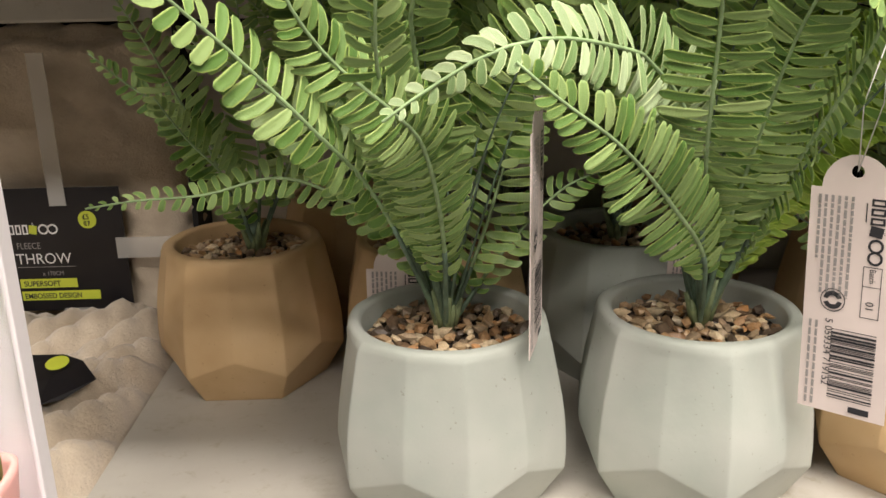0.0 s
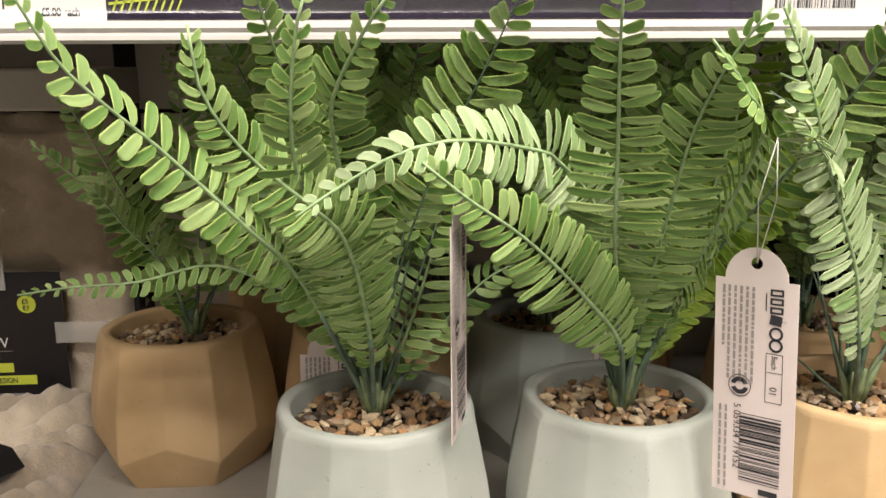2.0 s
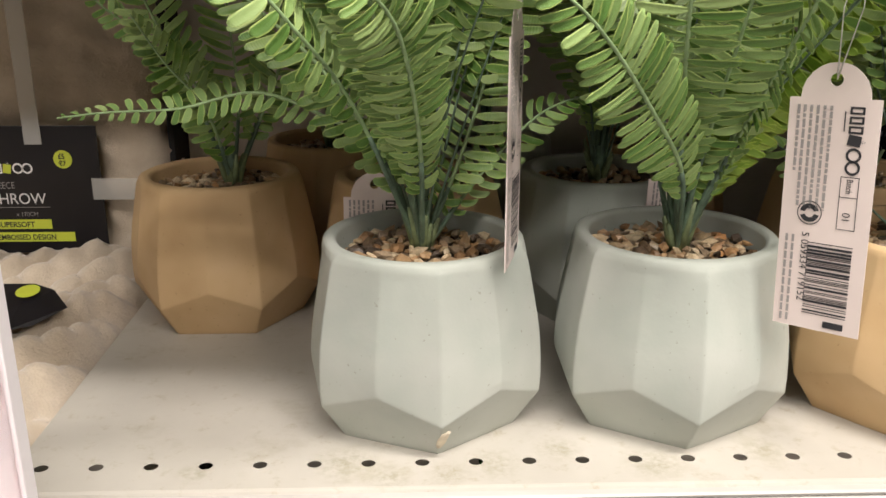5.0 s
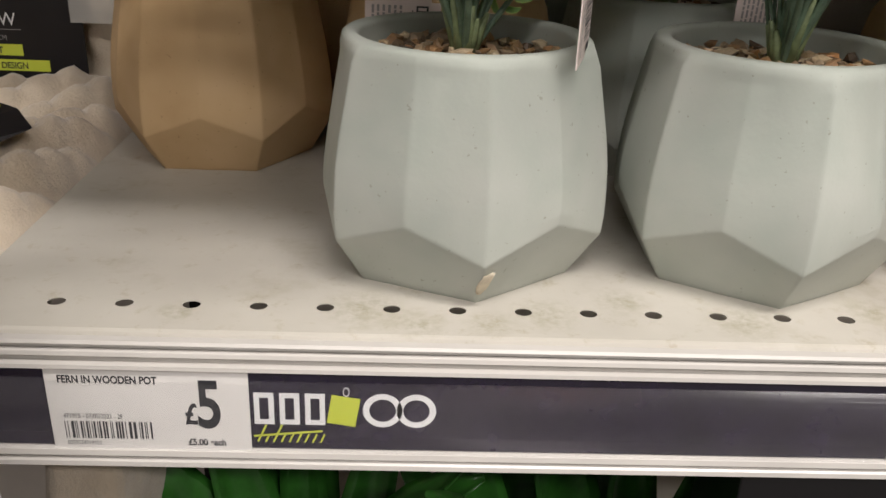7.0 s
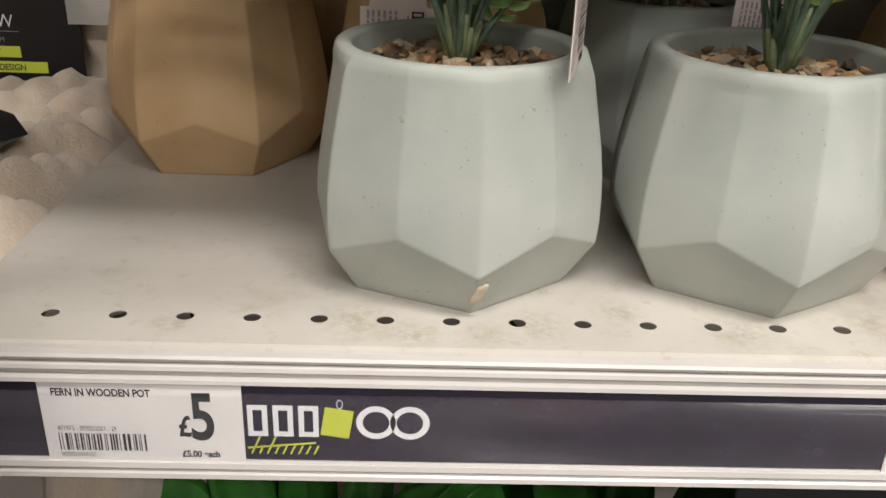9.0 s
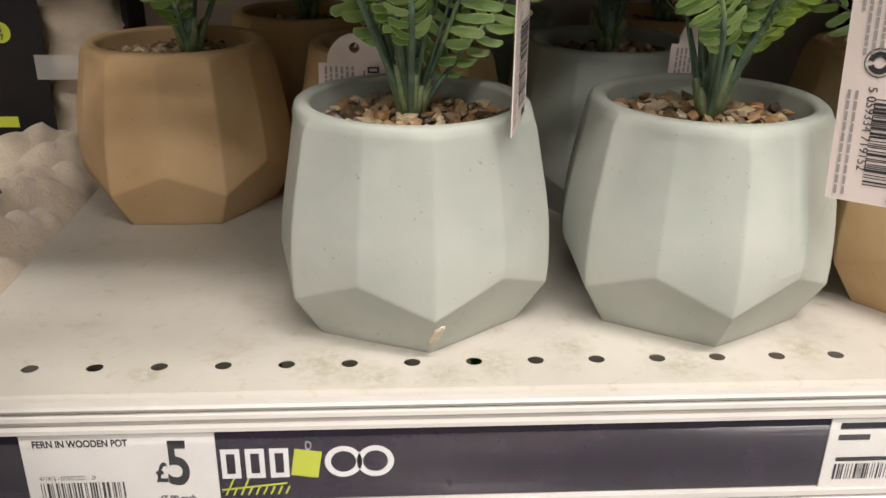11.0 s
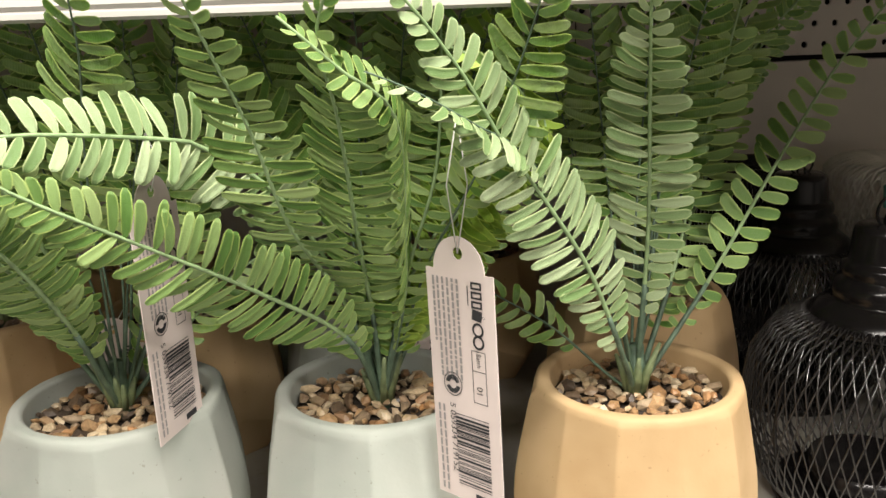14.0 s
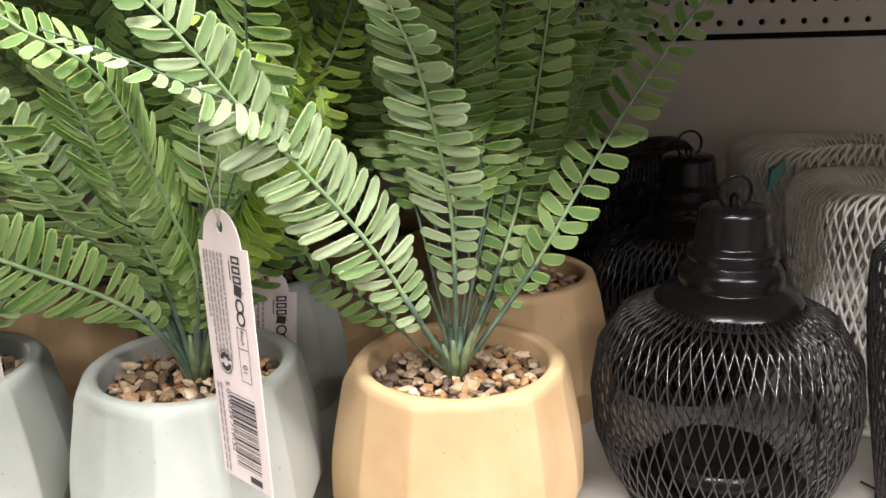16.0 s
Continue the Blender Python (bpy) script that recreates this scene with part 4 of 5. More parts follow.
tan_mid = back_fern(-0.003, 0.193, -75, TAN, 11, "artificial fern in a tan faceted pot behind a sage one")
sage_back = back_fern(0.120, 0.203, -60, SAGE, 12, "artificial fern in a sage green pot in the back row")
tan_back = back_fern(0.292, 0.190, -80, TAN, 13, "artificial fern in a tan faceted pot in the back row")
sage_deep = back_fern(0.055, 0.315, -40, SAGE, 15, "artificial fern in a sage green pot against the back board")
tan_last = back_fern(0.185, 0.312, -50, TAN, 16, "artificial fern in a pale tan pot against the back board", 10)
tan_deep = back_fern(-0.065, 0.315, -70, TAN, 14, "artificial fern in a tan pot against the back board", 9)

# Fronds of the back row that fill the gaps between the front ferns.
M, K = (-0.003, 0.193, 1.084), (0.120, 0.203, 1.084)
for plant, foot, tip, hue, seed in ((tan_mid, M, (0.050, 0.100, 1.262), LEAF, 70), (tan_mid, M, (0.026, 0.130, 1.262), LEAF, 71), (sage_back, K, (0.075, 0.110, 1.262), LEAF, 72),
                                    (sage_back, K, (0.100, 0.130, 1.262), LEAF, 73), (sage_back, K, (0.060, 0.160, 1.255), LEAF, 74), (sage_back, K, (0.165, 0.110, 1.262), LEAF, 75),
                                    (sage_back, K, (0.195, 0.130, 1.262), LEAF, 76), (tan_mid, M, (-0.060, 0.120, 1.262), LEAF, 77)):
    a, b = Vector(foot), Vector(tip)
    frond(plant, [foot, a.lerp(b, 0.33) + Vector((0, 0.015, 0.030)), a.lerp(b, 0.7) + Vector((0, 0.012, 0.028)), tip], (0.1, -1, 0.2), 0.0205, seed=seed, paint=hue, bare=0.42)
# A second layer of fronds, upright behind the front ones of each near pot.
for plant, foot, tips, seed in ((sage_one, S1, ((-0.075, 0.050), (-0.045, 0.035), (-0.012, 0.030), (0.030, 0.050), (0.062, 0.040), (-0.095, 0.075)), 120),
                                (sage_two, S2, ((0.070, 0.045), (0.098, 0.030), (0.128, 0.040), (0.155, 0.030), (0.185, 0.050), (0.205, 0.040)), 130),
                                (tan_near, S3, ((0.200, 0.070), (0.228, 0.050), (0.262, 0.045), (0.290, 0.050), (0.318, 0.110), (0.345, 0.120)), 140)):
    for k, (tx, ty) in enumerate(tips):
        a, b = Vector(foot) + Vector((0, 0.010, 0)), Vector((tx, ty, 1.300 + 0.004 * (k % 3)))
        frond(plant, [a, a.lerp(b, 0.33) + Vector((0, 0.012, 0.012)), a.lerp(b, 0.7) + Vector((0, 0.010, 0.010)), b], (0.3 * (foot[0] - tx) / 0.05, -1, 0.2), 0.0185, seed=seed + k, bare=0.36, paint=LEAF_LIME if plant is sage_two and k > 4 else LEAF)
# Bright arching fronds that mass between the second and third pots.
frond(sage_two, [S2, (0.146, 0.030, 1.156), (0.161, 0.028, 1.203), (0.165, 0.013, 1.243), (0.166, 0.012, 1.273)], (-0.1, -1, 0.15), 0.0210, 0.0046, 0.0060, pieces=True, seed=80, sag=0.35, left=0.55)
frond(sage_two, [S2, (0.150, 0.035, 1.160), (0.187, 0.046, 1.206), (0.209, 0.046, 1.241), (0.218, 0.061, 1.268)], (0.2, -1, 0.3), 0.0200, 0.0044, 0.0058, pieces=True, seed=81, sag=0.5, paint=LEAF_LIME)
frond(sage_two, [S2, (0.150, 0.040, 1.150), (0.183, 0.033, 1.197), (0.205, 0.018, 1.229), (0.208, 0.012, 1.216)], (0.2, -0.7, 0.6), 0.0185, seed=82, sag=0.6, paint=LEAF_LIME)


# ---- swing tags ----


def swing_tag(plant, hang, rz, lean, tie, width=0.036, height=0.124, detail=True, ry=0.0, label="pale pink card swing tag with black print and barcode"):
    """A card tag with a rounded head and a punched hole; hang: the hole's place in the world."""
    o = plant.location
    m = Matrix.Translation(Vector(hang) - o) @ pose(0, 0, 0, 90 + lean, ry, rz)
    w, n = width / 2, 18
    head = 0.0115
    out = [(-w, -height + head), (w, -height + head), (w, -0.0045), (w * 0.76, -0.0045)]
    out += [(w * 0.76 * math.cos(radians(a)), -0.0045 + 0.0145 * math.sin(radians(a))) for a in range(15, 180, 15)]
    out += [(-w * 0.76, -0.0045), (-w, -0.0045)]
    hole = [(0.0026 * math.cos(2 * math.pi * k / n), 0.003 + 0.0026 * math.sin(2 * math.pi * k / n)) for k in range(n)]
    bm = bmesh.new()
    outer = [bm.verts.new((x, y, 0)) for x, y in out]
    inner = [bm.verts.new((x, y, 0)) for x, y in hole]
    eds = [bm.edges.new((a, b)) for loop in (outer, inner) for a, b in zip(loop, loop[1:] + loop[:1])]
    bmesh.ops.triangle_fill(bm, use_beauty=True, edges=eds)
    geo = bmesh.ops.extrude_face_region(bm, geom=bm.faces[:])
    bmesh.ops.translate(bm, verts=[q for q in geo["geom"] if isinstance(q, bmesh.types.BMVert)], vec=(0, 0, -0.0005))
    tag = part("swing_tag", bm, TAG, plant, label)
    tag.matrix_basis = m
    z = 0.0004

    def up(x, y):
        # print runs down the card
        return Matrix.Translation((x, y * height / 0.124, z)) @ pose(0, 0, 0, 0, 0, -90)

    if detail:
        lettering("tag_text", "01", 0.0046, up(0.0072, -0.0545), INK, tag, 0.9)
        lettering("tag_text", "Batch", 0.0036, up(0.0078, -0.0395), INK, tag, 0.75)
        flat_bars("tag_frame", [(0, 0.0225, 0, 0.0003), (0, 0.0225, 0.0072, 0.0075), (0, 0.0003, 0, 0.0075), (0.0085, 0.0088, 0, 0.0075), (0.0222, 0.0225, 0, 0.0075)], up(0.0052, -0.0385), INK, tag)
        lettering("tag_text", "5 059334 719152", 0.0045, up(-0.0085, -0.0655), INK, tag, 0.98)
    emblem(tag, up(0.0065, -0.008), 0.0093, INK, INK)
    flat_bars("mark_stroke", [(0.002, 0.0100, 0, 0.0005)], up(0.0045, -0.008), INK, tag)
    rnd = random.Random(3)
    rows = [(-0.0015, 0.044), (-0.0042, 0.0445), (-0.0069, 0.044), (-0.0096, 0.043), (-0.0123, 0.043), (-0.0148, 0.028)]
    for x, ln in rows:
        words, u = [], 0.0
        while u < ln:
            q = rnd.uniform(0.0012, 0.004)
            words.append((u, min(u + q, ln), 0, 0.0012))
            u += q + 0.0006
        flat_bars("tag_small_print", words, up(x, -0.008), GREY_INK, tag)
    for x, ln in ((-0.0128, 0.040), (-0.0155, 0.040)):
        flat_bars("tag_small_print", [(u * 0.004, u * 0.004 + 0.0033, 0, 0.0011) for u in range(int(ln / 0.004))], up(x, -0.0675), GREY_INK, tag)
    c = Matrix.Translation((-0.0062, -0.0565 * height / 0.124, z))
    flat_ring("recycling_mark", 0.0048, 0.0052, c, INK, tag)
    flat_ring("recycling_mark", 0.0020, 0.0040, c, INK, tag, 20, 170)
    flat_ring("recycling_mark", 0.0020, 0.0040, c, INK, tag, 200, 350)
    barcode("tag_barcode", 0.034 * height / 0.124, 0.0185, up(-0.0058, -0.0700), INK, tag, 21)
    flat_bars("tag_block", [(0, 0.0028, 0, 0.0085)], up(0.0035, -0.1065), INK, tag)
    top = Vector(tie) - o
    eye = Vector(hang) - o + Vector((0, 0, 0.003))
    for s in (-1, 1):
        mid = eye.lerp(top, 0.5) + Vector((s * 0.004, 0, 0.001))
        v, f = tube([eye, mid, top], 0.00028, 5)
        link_mesh("thread", v, f, TWINE, plant, True)
    return tag


swing_tag(sage_two, (0.1690, -0.0095, 1.177), -45, -1, (0.170, -0.018, 1.235), ry=-3.0, width=0.0368, height=0.1165)
swing_tag(sage_one, (0.0418, 0.020, 1.2008), 74, 0, (0.041, 0.024, 1.228), ry=-1, height=0.119, width=0.0355)
swing_tag(tan_mid, (-0.0255, 0.127, 1.101), -4, -6, (-0.006, 0.15, 1.125), detail=False, height=0.095)
swing_tag(sage_back, (0.150, 0.130, 1.110), 18, -4, (0.130, 0.15, 1.13), detail=False, height=0.10, ry=5)
# ---- wire lanterns and baskets ----


def strands(heap, surface, count, rows, radius, u0=0.0, u1=1.0, twist=None):
    """Expanded diamond mesh over surface(u, h), u round it and h from foot to top: two sets of slanting strands."""
    twist = twist or rows / count
    for k in range(count):
        for sgn in (1, -1):
            pts = []
            for i in range(rows * 2 + 1):
                h = i / (rows * 2)
                pts.append(surface((k / count + sgn * twist * h * 0.5 + (0.25 / count if sgn < 0 else 0)) % 1.0, h))
            v, f = tube(pts, radius, 4)
            heap.add(v, f)


def lantern(x, y, label):
    base = empty("wire_lantern", (x, y, 1.0), label, "lantern", "black wire lanterns")
    prof = [(0.047, 0.004), (0.058, 0.018), (0.0655, 0.038), (0.0680, 0.060), (0.0650, 0.083), (0.054, 0.101), (0.037, 0.1105)]

    def body(u, h):
        q = h * (len(prof) - 1)
        i = min(int(q), len(prof) - 2)
        fr = q - i
        r = prof[i][0] * (1 - fr) + prof[i + 1][0] * fr
        z = prof[i][1] * (1 - fr) + prof[i + 1][1] * fr
        return (r * math.cos(2 * math.pi * u), r * math.sin(2 * math.pi * u), z)

    heap = Heap()
    strands(heap, body, 66, 12, 0.00056)
    tagged(heap.link("wire_body", BLACK_WIRE, base, True), "black diamond expanded wire mesh", kind="stuff")
    cap = [(0.0001, 0.1590), (0.0148, 0.1587), (0.0166, 0.1574), (0.0173, 0.1545), (0.0190, 0.1412), (0.0196, 0.1396), (0.0214, 0.1388), (0.0225, 0.1368), (0.0226, 0.1340), (0.0216, 0.1320), (0.0220, 0.1310), (0.0246, 0.1288), (0.0260, 0.1258), (0.0262, 0.1220), (0.0251, 0.1196), (0.0262, 0.1186), (0.0308, 0.1166), (0.0350, 0.1130), (0.0373, 0.1090), (0.0379, 0.1066), (0.0369, 0.1048), (0.0300, 0.1065), (0.0001, 0.1080)]
    v, f = lathe(cap, 48)
    link_mesh("cap", v, f, BLACK_METAL, base, True, "glossy stepped black metal cap")
    for r, z, rot in ((0.0085, 0.1655, 10), (0.0052, 0.1595, 95)):
        a = radians(rot)
        ring = [(r * math.cos(t) * math.cos(a), r * math.cos(t) * math.sin(a), z + r * math.sin(t)) for t in (2 * math.pi * k / 20 for k in range(21))]
        v, f = tube(ring, 0.0008, 6)
        link_mesh("ring", v, f, BLACK_METAL, base, True)
    v, f = lathe([(0.0001, 0.0), (0.047, 0.0), (0.049, 0.002), (0.049, 0.005), (0.046, 0.006), (0.0001, 0.006)], 40)
    link_mesh("base_plate", v, f, BLACK_METAL, base, True)
    v, f = lathe([(0.026, 0.006), (0.028, 0.010), (0.030, 0.024), (0.0285, 0.024), (0.026, 0.012), (0.0001, 0.010)], 36)
    link_mesh("candle_cup", v, f, BLACK_METAL, base, True)
    for k in range(4):
        v, f = tube([body(k / 4 + 0.06, h / 8) for h in range(9)], 0.0009, 6)
        link_mesh("frame_wire", v, f, BLACK_METAL, base, True)
    return base


lantern(0.3960, 0.092, "black wire mesh lantern with a stepped metal cap")
lantern(0.4100, 0.238, "black wire mesh lantern standing behind its twin")


def basket(x, y, hx, hy, top, material, label, corner=0.03, rows=9, count=70, r=0.0006):
    ob = empty("wire_basket", (x, y, 1.0), label, "basket")
    arc = math.pi * corner / 2
    sx, sy = 2 * (hx - corner), 2 * (hy - corner)
    total = 2 * (sx + sy) + 4 * arc

    def edge(u):
        d = (u % 1.0) * total
        legs = [(sx, (-(hx - corner), -hy), (1, 0)), (arc, (hx - corner, -(hy - corner)), -90), (sy, (hx, -(hy - corner)), (0, 1)), (arc, (hx - corner, hy - corner), 0), (sx, (hx - corner, hy), (-1, 0)), (arc, (-(hx - corner), hy - corner), 90), (sy, (-hx, hy - corner), (0, -1)), (arc, (-(hx - corner), -(hy - corner)), 180)]
        for ln, p, w in legs:
            if d <= ln:
                if isinstance(w, tuple):
                    return p[0] + w[0] * d, p[1] + w[1] * d
                a = radians(w) + d / corner
                return p[0] + corner * math.cos(a), p[1] + corner * math.sin(a)
            d -= ln
        return legs[0][1]

    def wall(u, h):
        ex, ey = edge(u)
        up, roll = 0.80, 0.013
        dent = 1 + 0.035 * noise.noise(Vector((ex * 22 + x * 9, ey * 22, h * 1.5)))
        if h < up:
            k, z = 0.84 + 0.16 * math.sin(h / up * math.pi / 2), 0.004 + (top - roll - 0.004) * h / up
        else:
            a = (h - up) / (1 - up) * math.pi
            k, z = 1 - roll * (1 - math.cos(a)) / min(hx, hy) * 0.8, top - roll + roll * math.sin(a)
        lift = 0.006 * noise.noise(Vector((ex * 16, ey * 16 + x * 5, 3.0))) * h
        return (ex * k * dent, ey * k * dent, z + lift)

    heap = Heap()
    strands(heap, wall, count, rows, r)
    tagged(heap.link("wire_wall", material, ob), kind="stuff")
    for h, rr in ((1.0, r * 1.5), (0.0, r * 2.4)):
        v, f = tube([wall(k / 80, h) for k in range(81)], rr, 6)
        link_mesh("rim", v, f, material, ob, True)
    heap = Heap()
    for k in range(-14, 15):
        for sgn in (1, -1):
            a = Vector((k * hx / 9, -hy * 0.8, 0.003))
            b = a + Vector((sgn * hy * 1.0, hy * 1.6, 0))
            if max(abs(a.x), abs(b.x)) < hx * 0.86:
                v, f = tube([a, b], r, 4)
                heap.add(v, f)
    if heap.v:
        tagged(heap.link("wire_floor", material, ob), kind="stuff")
    return ob


basket(0.5550, 0.188, 0.088, 0.052, 0.150, WHITE_WIRE, "cream white wire mesh basket behind the lanterns", 0.035, 19, 88, r=0.0011)
basket(0.5600, 0.288, 0.105, 0.042, 0.158, WHITE_WIRE, "cream white wire mesh basket behind its twin", 0.032, 19, 84, r=0.0011)
basket(0.5480, 0.058, 0.090, 0.044, 0.145, BLACK_WIRE, "black wire mesh basket beside the lantern", 0.035, 19, 90, r=0.0007)
# Added dense mesh for the dark gap behind the lanterns: part wire, part shade.
basket(0.3850, 0.328, 0.056, 0.042, 0.150, BLACK_WIRE, "dense black wire mesh added to darken the gap behind the lanterns", 0.03, 14, 110, r=0.0008)
v, f = tube([(0, 0, 0), (0.004, 0.002, 0.012), (0.009, 0.0, 0.020)], [0.001, 0.005, 0.0004], 4)
ribbon = link_mesh("gift_ribbon", v, f, TEAL)
ribbon.location = (0.452, 0.205, 1.14)
tagged(ribbon, "small teal paper ribbon tied to the white basket", "ribbon")

# ---- throws in the next bay ----


def fleece_block(name, x0, x1, y0, y1, z0, z1, seed, label, lump=0.006, chevron=0.0035, round_=0.022):
    """A folded fleece: soft rounded block with an embossed chevron relief."""
    bm = bmesh.new()
    add_box(bm, x0, x1, y0, y1, z0, z1)
    bmesh.ops.bevel(bm, geom=bm.edges[:], offset=round_, segments=4, affect="EDGES", profile=0.5)
    bmesh.ops.subdivide_edges(bm, edges=bm.edges[:], cuts=3, use_grid_fill=True)
    bmesh.ops.subdivide_edges(bm, edges=[e for e in bm.edges if e.calc_length() > 0.008], cuts=3, use_grid_fill=True)
    bm.normal_update()
    moved = []
    for q in bm.verts:
        c = q.co
        rib = abs(((c.x * 15 + seed) % 1.0) - 0.5) * 2
        wave = math.sin((c.z + c.y * 0.8) * 230 + rib * 4.6)
        big = noise.noise(c * 16 + Vector((seed, 0, 0)))
        fine = noise.noise(c * 70 + Vector((0, seed, 0)))
        moved.append(c + q.normal * (chevron * wave * 0.5 + lump * big + 0.0016 * fine))
    for q, c in zip(bm.verts, moved):
        q.co = c
        q.co.z = max(c.z, z0)
    return tagged(part(name, bm, FLEECE, smooth=True), label, "blanket", "folded fleece throws")


fleece_block("fleece_throw", -0.54, -0.197, 0.327, 0.380, 0.9655, 1.226, 1, "cream embossed fleece throw standing folded in a black sleeve", 0.004, 0.0085)


def fleece_pile(x0, x1, y0, y1, z0, rise, seed, label, face=False):
    """A rumpled fleece heap with thick plaited ridges, its underside flat."""
    nx, ny = 90, 90
    top, low = [], []
    for i in range(nx + 1):
        for j in range(ny + 1):
            u, w = i / nx, j / ny
            x, y = x0 + (x1 - x0) * u, y0 + (y1 - y0) * w
            edge = min(u, 1 - u, w, 1 - w) * 2
            dome = 1 - (1 - min(edge * 3.4, 1)) ** 2.6
            a = x * 0.8 - y * 0.6 + 0.012 * noise.noise(Vector((x * 14, y * 14, seed)))
            b = x * 0.6 + y * 0.8 + 0.010 * noise.noise(Vector((x * 12, y * 12, seed + 5)))
            row = (a / 0.029) % 1.0
            plait = math.sin(math.pi * row) ** 0.9
            lump = abs(math.sin(math.pi * (b / 0.021 + abs(row - 0.5) * 0.9))) ** 0.6
            swell = noise.noise(Vector((x * 13, y * 13, seed * 3)))
            h = dome * (rise * (0.72 + 0.42 * swell) + 0.014 * plait + 0.0065 * lump * plait) + 0.0012 * noise.noise(Vector((x * 240, y * 240, seed)))
            top.append((x + 0.004 * noise.noise(Vector((y * 30, seed, 1))), y + 0.004 * noise.noise(Vector((x * 30, seed, 2))), z0 + max(h, 0.0) + 0.001))
            low.append((x, y, z0))
    n = ny + 1
    f = [(i * n + j, (i + 1) * n + j, (i + 1) * n + j + 1, i * n + j + 1) for i in range(nx) for j in range(ny)]
    k = len(top)
    rim = [i * n for i in range(nx + 1)] + [nx * n + j for j in range(1, ny + 1)] + [i * n + ny for i in range(nx - 1, -1, -1)] + [j for j in range(ny - 1, 0, -1)]
    sides = [(rim[q], k + rim[q], k + rim[(q + 1) % len(rim)], rim[(q + 1) % len(rim)]) for q in range(len(rim))]
    base = [tuple(k + q for q in rim)]
    return tagged(link_mesh("fleece_throw", top + low, f + sides + base, FLEECE, smooth=True), label, "blanket", "folded fleece throws")


fleece_pile(-0.50, -0.184, 0.008, 0.316, 0.9655, 0.044, 4, "crumpled cream plaited fleece throw lying on the shelf")

sleeve = empty("throw_sleeve", (-0.283, 0.314, 1.004), "black printed card sleeve round the standing throw", "packaging")
box_part("sleeve_card", (-0.085, 0.036, -0.001, 0.0006, 0.0, 0.102), PACK, sleeve, 0.0004)


def on_sleeve(x, z):
    return facing(x, -0.0016, z)


emblem(sleeve, on_sleeve(-0.054, 0.065), 0.0128, WHITE_INK, LIME_INK)
lettering("sleeve_text", "FLEECE", 0.0075, on_sleeve(-0.050, 0.053), GREY_INK, sleeve, 0.8)
lettering("sleeve_text", "THROW", 0.0125, on_sleeve(-0.052, 0.0405), WHITE_INK, sleeve, 0.92)
flat_bars("sleeve_rule", [(-0.052, -0.006, 0, 0.0005)], on_sleeve(0, 0.0375), GREY_INK, sleeve)
lettering("sleeve_text", "x 170CM", 0.0050, on_sleeve(-0.033, 0.0305), GREY_INK, sleeve, 0.9)
flat_bars("sleeve_band", [(-0.052, -0.0065, 0, 0.0078)], on_sleeve(0, 0.0200), LIME_INK, sleeve)
flat_bars("sleeve_band", [(-0.052, 0.0105, 0, 0.0078)], on_sleeve(0, 0.0095), LIME_INK, sleeve)
lettering("sleeve_text", "SUPERSOFT", 0.0062, facing(-0.049, -0.0020, 0.0217), INK, sleeve, 0.92, 0.0001)
lettering("sleeve_text", "EMBOSSED DESIGN", 0.0062, facing(-0.050, -0.0020, 0.0112), INK, sleeve, 0.86, 0.0001)
dot = [(0.0072 * math.cos(2 * math.pi * k / 24), 0.0072 * math.sin(2 * math.pi * k / 24), 0) for k in range(24)]
badge = link_mesh("price_badge", dot, [tuple(range(24))], LIME_INK, sleeve)
badge.matrix_basis = on_sleeve(0.0085, 0.076)
lettering("badge_text", "£5", 0.0058, facing(0.0050, -0.0020, 0.0765), INK, sleeve, 0.9, 0.0001)
lettering("badge_text", "€7", 0.0052, facing(0.0052, -0.0020, 0.0712), INK, sleeve, 0.9, 0.0001)
for name, dims in (("top_strap", (-0.0185, -0.0055, -0.0030, -0.0022, 0.088, 0.205)), ("side_strap", (0.029, 0.072, -0.0030, -0.0022, 0.044, 0.061)), ("bottom_tab", (-0.019, 0.0, -0.0045, -0.0036, -0.010, 0.003))):
    box_part(name, dims, TAPE, sleeve, label="frosted clear plastic strap")

low_sleeve = empty("throw_sleeve", (-0.235, 0.140, 1.024), "black card label lying on a folded throw", "packaging")
v, f = ring_surface([[(-0.070, -0.030, -0.004), (-0.006, -0.026, -0.003), (0.006, -0.016, -0.004)], [(-0.070, -0.004, 0.003), (-0.006, -0.004, 0.004), (0.021, 0.000, 0.001)], [(-0.070, 0.022, 0.009), (-0.006, 0.021, 0.009), (0.008, 0.015, 0.007)]], closed=False)
link_mesh("label_card", v, f, PACK, low_sleeve)
badge = link_mesh("price_badge", dot, [tuple(range(24))], LIME_INK, low_sleeve)
badge.matrix_basis = pose(-0.006, 0.010, 0.0082, 13, 0, 0)

# ---- white window cartons with a pink planter, hung at the aisle side ----


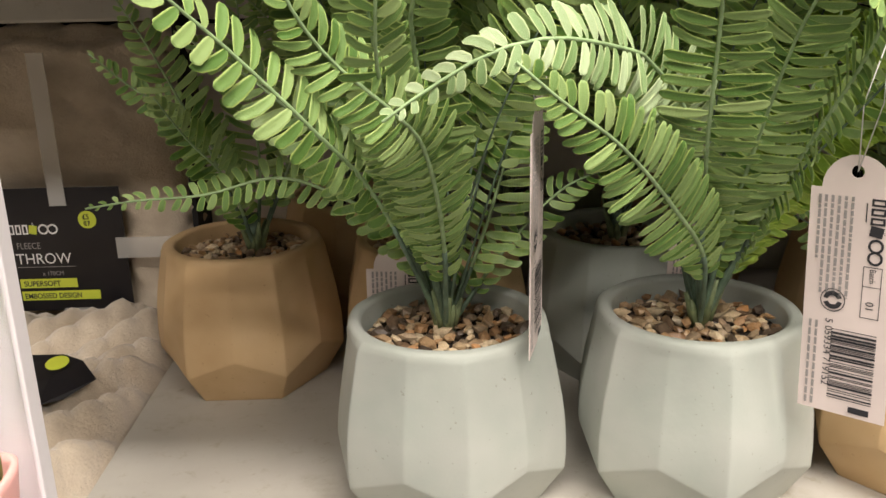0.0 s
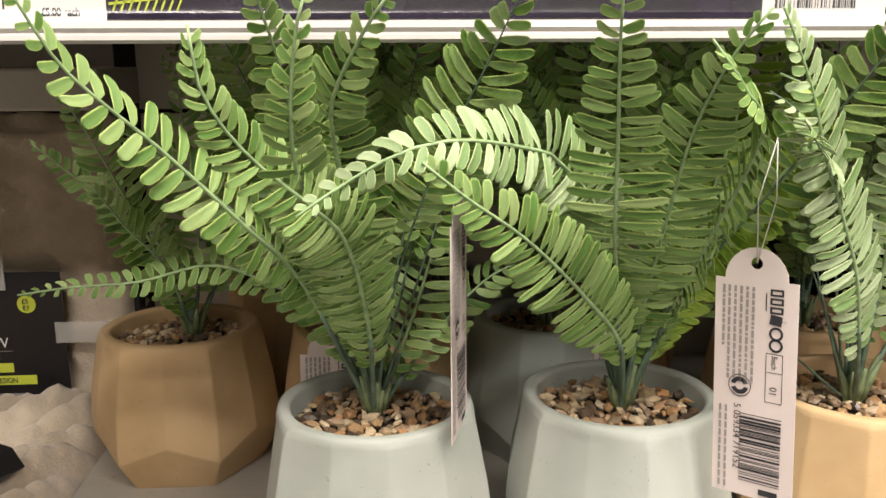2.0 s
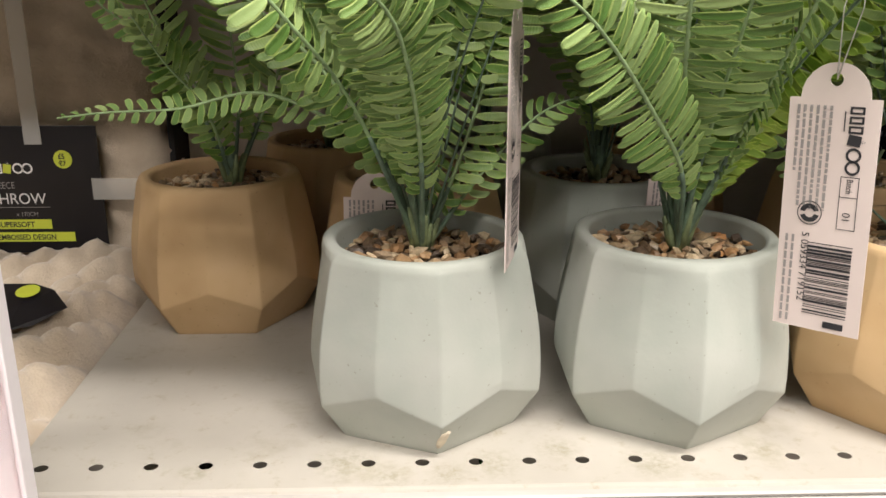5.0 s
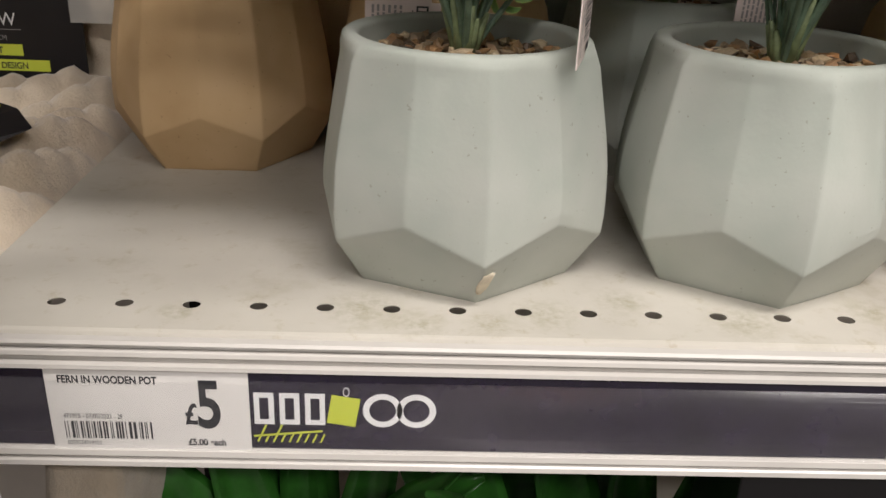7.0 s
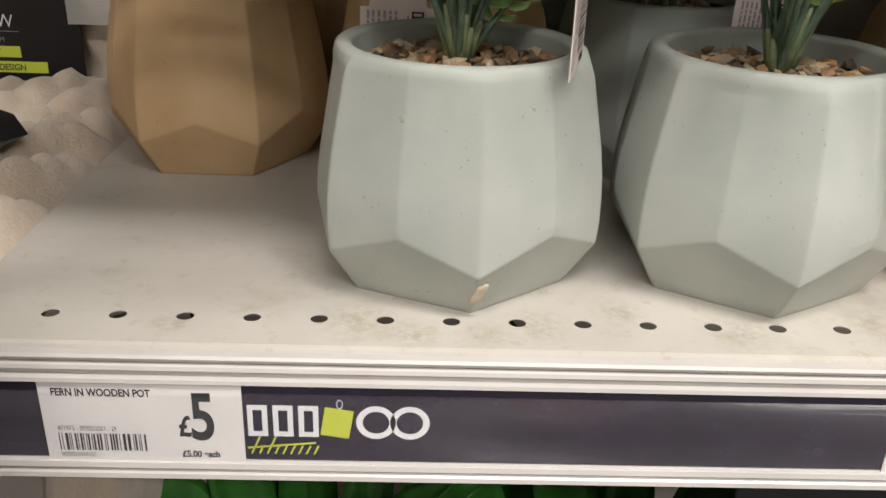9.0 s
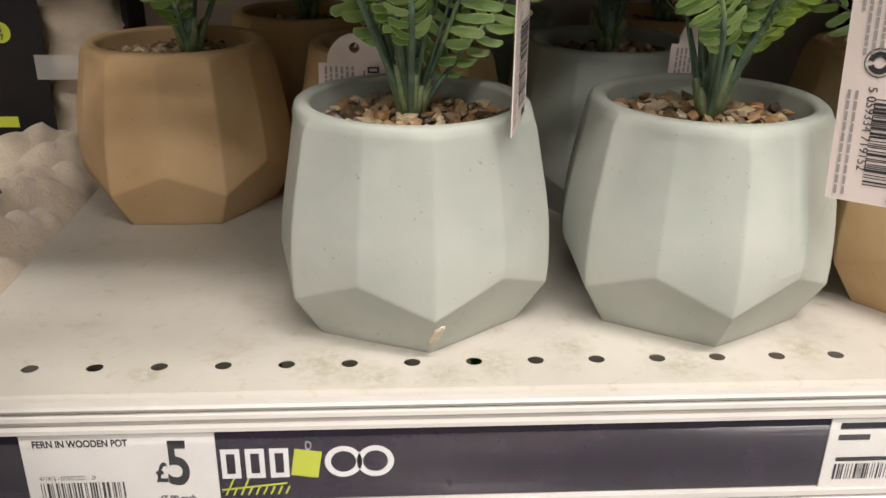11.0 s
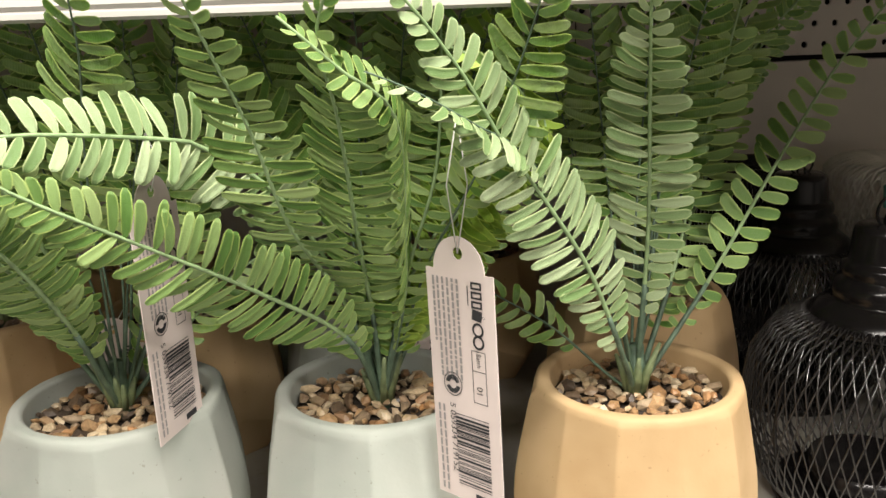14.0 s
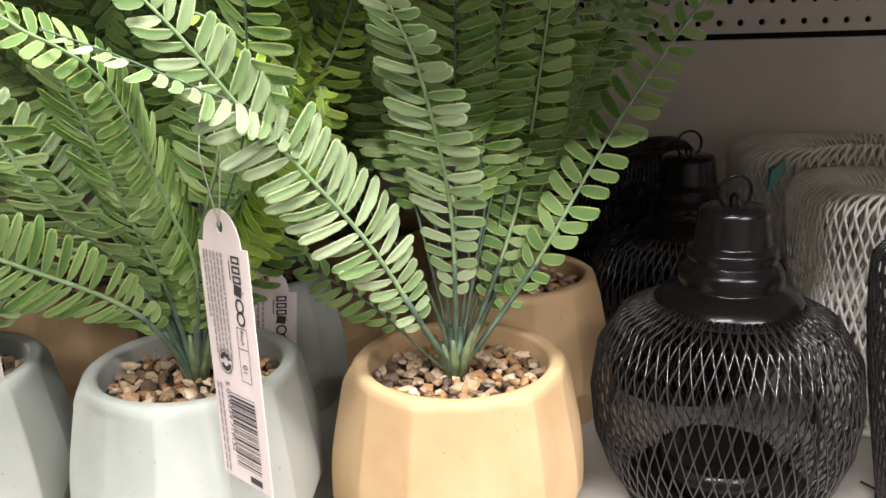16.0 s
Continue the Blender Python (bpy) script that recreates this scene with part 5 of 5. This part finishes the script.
def window_carton(z, height, label, planter):
    ob = empty("window_carton", (-0.1915, -0.150, z), label, "carton", "white window cartons")
    hx, hy = 0.055, 0.060
    b = 0.0085

    def frame_side(name, dims):
        box_part(name, dims, WHITE_CARD, ob, 0.0006)

    frame_side("side_post", (hx - 0.002, hx, hy - b, hy, 0, height))
    frame_side("side_post", (hx - 0.002, hx, -hy, -hy + b, 0, height))
    frame_side("side_rail", (hx - 0.002, hx, -hy + b, hy - b, 0, 0.020))
    frame_side("side_rail", (hx - 0.002, hx, -hy + b, hy - b, height - 0.012, height))
    frame_side("back", (-hx, hx - 0.002, hy - 0.002, hy, 0, height))
    frame_side("end_panel", (-hx, -hx + 0.002, -hy, hy - 0.002, 0, height))
    frame_side("floor_panel", (-hx + 0.002, hx - 0.002, -hy, hy - 0.002, 0, 0.002))
    frame_side("lid", (-hx + 0.002, hx - 0.002, -hy, hy - 0.002, height - 0.002, height))
    film = box_part("film", (hx - 0.0025, hx - 0.0022, -hy + b, hy - b, 0.020, height - 0.012), FILM, ob)
    film.visible_shadow = False
    if planter:
        def square(half, z):
            out = []
            for k in range(40):
                c, q = math.cos(2 * math.pi * k / 40), math.sin(2 * math.pi * k / 40)
                out.append((half * abs(c) ** 0.22 * (1 if c > 0 else -1), half * 1.07 * abs(q) ** 0.22 * (1 if q > 0 else -1), z))
            return out

        v, f = ring_surface([square(h, z) for h, z in ((0.040, 0.003), (0.043, 0.006), (0.0515, 0.098), (0.0518, 0.101), (0.0505, 0.102), (0.049, 0.100), (0.046, 0.082))], cap_first=True, cap_last=True)
        link_mesh("planter", v, f, PINK, ob, True, "matt pink tapered planter")
        rnd = random.Random(8)
        heap = Heap()
        for k in range(260):
            p = Vector((rnd.uniform(-0.044, 0.044), rnd.uniform(-0.047, 0.047), 0.082))
            top = p + Vector((rnd.uniform(-0.018, 0.018), rnd.uniform(-0.018, 0.018), rnd.uniform(0.10, height - 0.090)))
            top.x, top.y = max(-0.045, min(0.051, top.x)), max(-0.05, min(0.056, top.y))
            v, f = tube([p, p.lerp(top, 0.5) + Vector((rnd.uniform(-0.004, 0.004), rnd.uniform(-0.004, 0.004), 0)), top], [0.0012, 0.0014, 0.0003], 4)
            heap.add(v, f)
        for k in range(16):
            p = Vector((rnd.uniform(0.030, 0.046), rnd.uniform(0.030, 0.049), 0.082))
            top = p + Vector((rnd.uniform(-0.004, 0.005), rnd.uniform(-0.012, 0.006), rnd.uniform(0.12, 0.195)))
            v, f = tube([p, p.lerp(top, 0.5) + Vector((rnd.uniform(-0.002, 0.002), rnd.uniform(-0.003, 0.003), 0)), top], [0.0014, 0.0016, 0.0004], 4)
            heap.add(v, f)
        tagged(heap.link("grass", GRASS, ob, True), "thin green artificial grass", kind="stuff")
    return ob


window_carton(1.012, 0.30, "white window carton showing a pink planter with grass", True)
window_carton(0.70, 0.311, "white window carton under its twin", False)
post = box_part("display_base", (-0.2465, -0.1365, -0.210, -0.090, 0.0, 0.6995), WHITE_CARD, bevel=0.002)
tagged(post, "white display plinth under the window cartons", "plinth")

# ---- plants on the shelf below ----


def broad_leaf(plant, foot, tip, width, bow, seed):
    """A long pointed leaf with a raised middle vein and a bowed run."""
    o = plant.location
    a, b = Vector(foot) - o, Vector(tip) - o
    mid = a.lerp(b, 0.55) + Vector((0, 0, bow))
    pts, _ = curve_through([a, mid, b], 13)
    rings = []
    for i, p in enumerate(pts):
        s = i / 12
        t = (pts[min(i + 1, 12)] - pts[max(i - 1, 0)]).normalized()
        side = t.cross(Vector((0.1, -0.5, 1))).normalized()
        nr = side.cross(t)
        w = width * max(math.sin(math.pi * min(s * 0.92 + 0.06, 1)) ** 0.8, 0.04)
        rings.append([tuple(p + side * (w * k) + nr * (0.22 * w * k * k * 2 - (0.0006 if k == 0 else 0))) for k in (-1, -0.5, 0, 0.5, 1)] + [tuple(p + side * (w * k) + nr * (0.22 * w * k * k * 2 - 0.0009)) for k in (0.96, 0, -0.96)])
    v, f = ring_surface(rings, cap_first=True, cap_last=True)
    return link_mesh("leaf", v, f, BROAD, plant, True)


def leafy_plant(x, y, seed, label, n=9):
    plant = empty("leafy_plant", (x, y, 0.62), label, "artificial plant", "broad-leaved plants below")
    v, f = lathe([(0.0001, 0.0), (0.038, 0.0), (0.041, 0.003), (0.054, 0.10), (0.055, 0.104), (0.052, 0.105), (0.050, 0.10), (0.048, 0.09), (0.0001, 0.088)], 36)
    link_mesh("pot", v, f, SAGE, plant, True)
    rnd = random.Random(seed)
    for k in range(n):
        a = 2 * math.pi * k / n + rnd.uniform(-0.3, 0.3)
        foot = (x + 0.01 * math.cos(a), y + 0.01 * math.sin(a), 0.71)
        reach = rnd.uniform(0.06, 0.12)
        tip = (x + reach * math.cos(a), min(max(y + reach * math.sin(a), -0.02), 0.34), rnd.uniform(0.84, 0.925))
        broad_leaf(plant, foot, tip, rnd.uniform(0.013, 0.022), rnd.uniform(0.02, 0.045), seed + k)
    return plant


leafy_plant(-0.070, 0.075, 3, "glossy green broad-leaved artificial plant on the lower shelf")
leafy_plant(0.045, 0.080, 8, "broad-leaved artificial plant with dark green leaves below", 8)
leafy_plant(0.105, 0.065, 15, "broad-leaved artificial plant near a black carton", 8)
carton = box_part("black_carton", (0.127, 0.235, 0.005, 0.055, 0.62, 0.942), PACK, bevel=0.001)
tagged(carton, "black printed carton on the lower shelf", "carton")
mark = [(0.0038 * math.cos(2 * math.pi * k / 24), 0.0038 * math.sin(2 * math.pi * k / 24), 0) for k in range(24)]
m = link_mesh("printed_dot", mark, [tuple(range(24))], PAPER, carton)
m.matrix_basis = facing(0.1375, 0.0042, 0.9295)
flat_bars("printed_bar", [(0, 0.05, 0, 0.0026)], facing(0.146, 0.0042, 0.9295, 90, 2), PAPER, carton)
fleece_block("fleece_throw", -0.178, -0.142, 0.01, 0.12, 0.6205, 0.936, 27, "cream fleece throw hanging at the shelf below", 0.004, 0.002, 0.010)
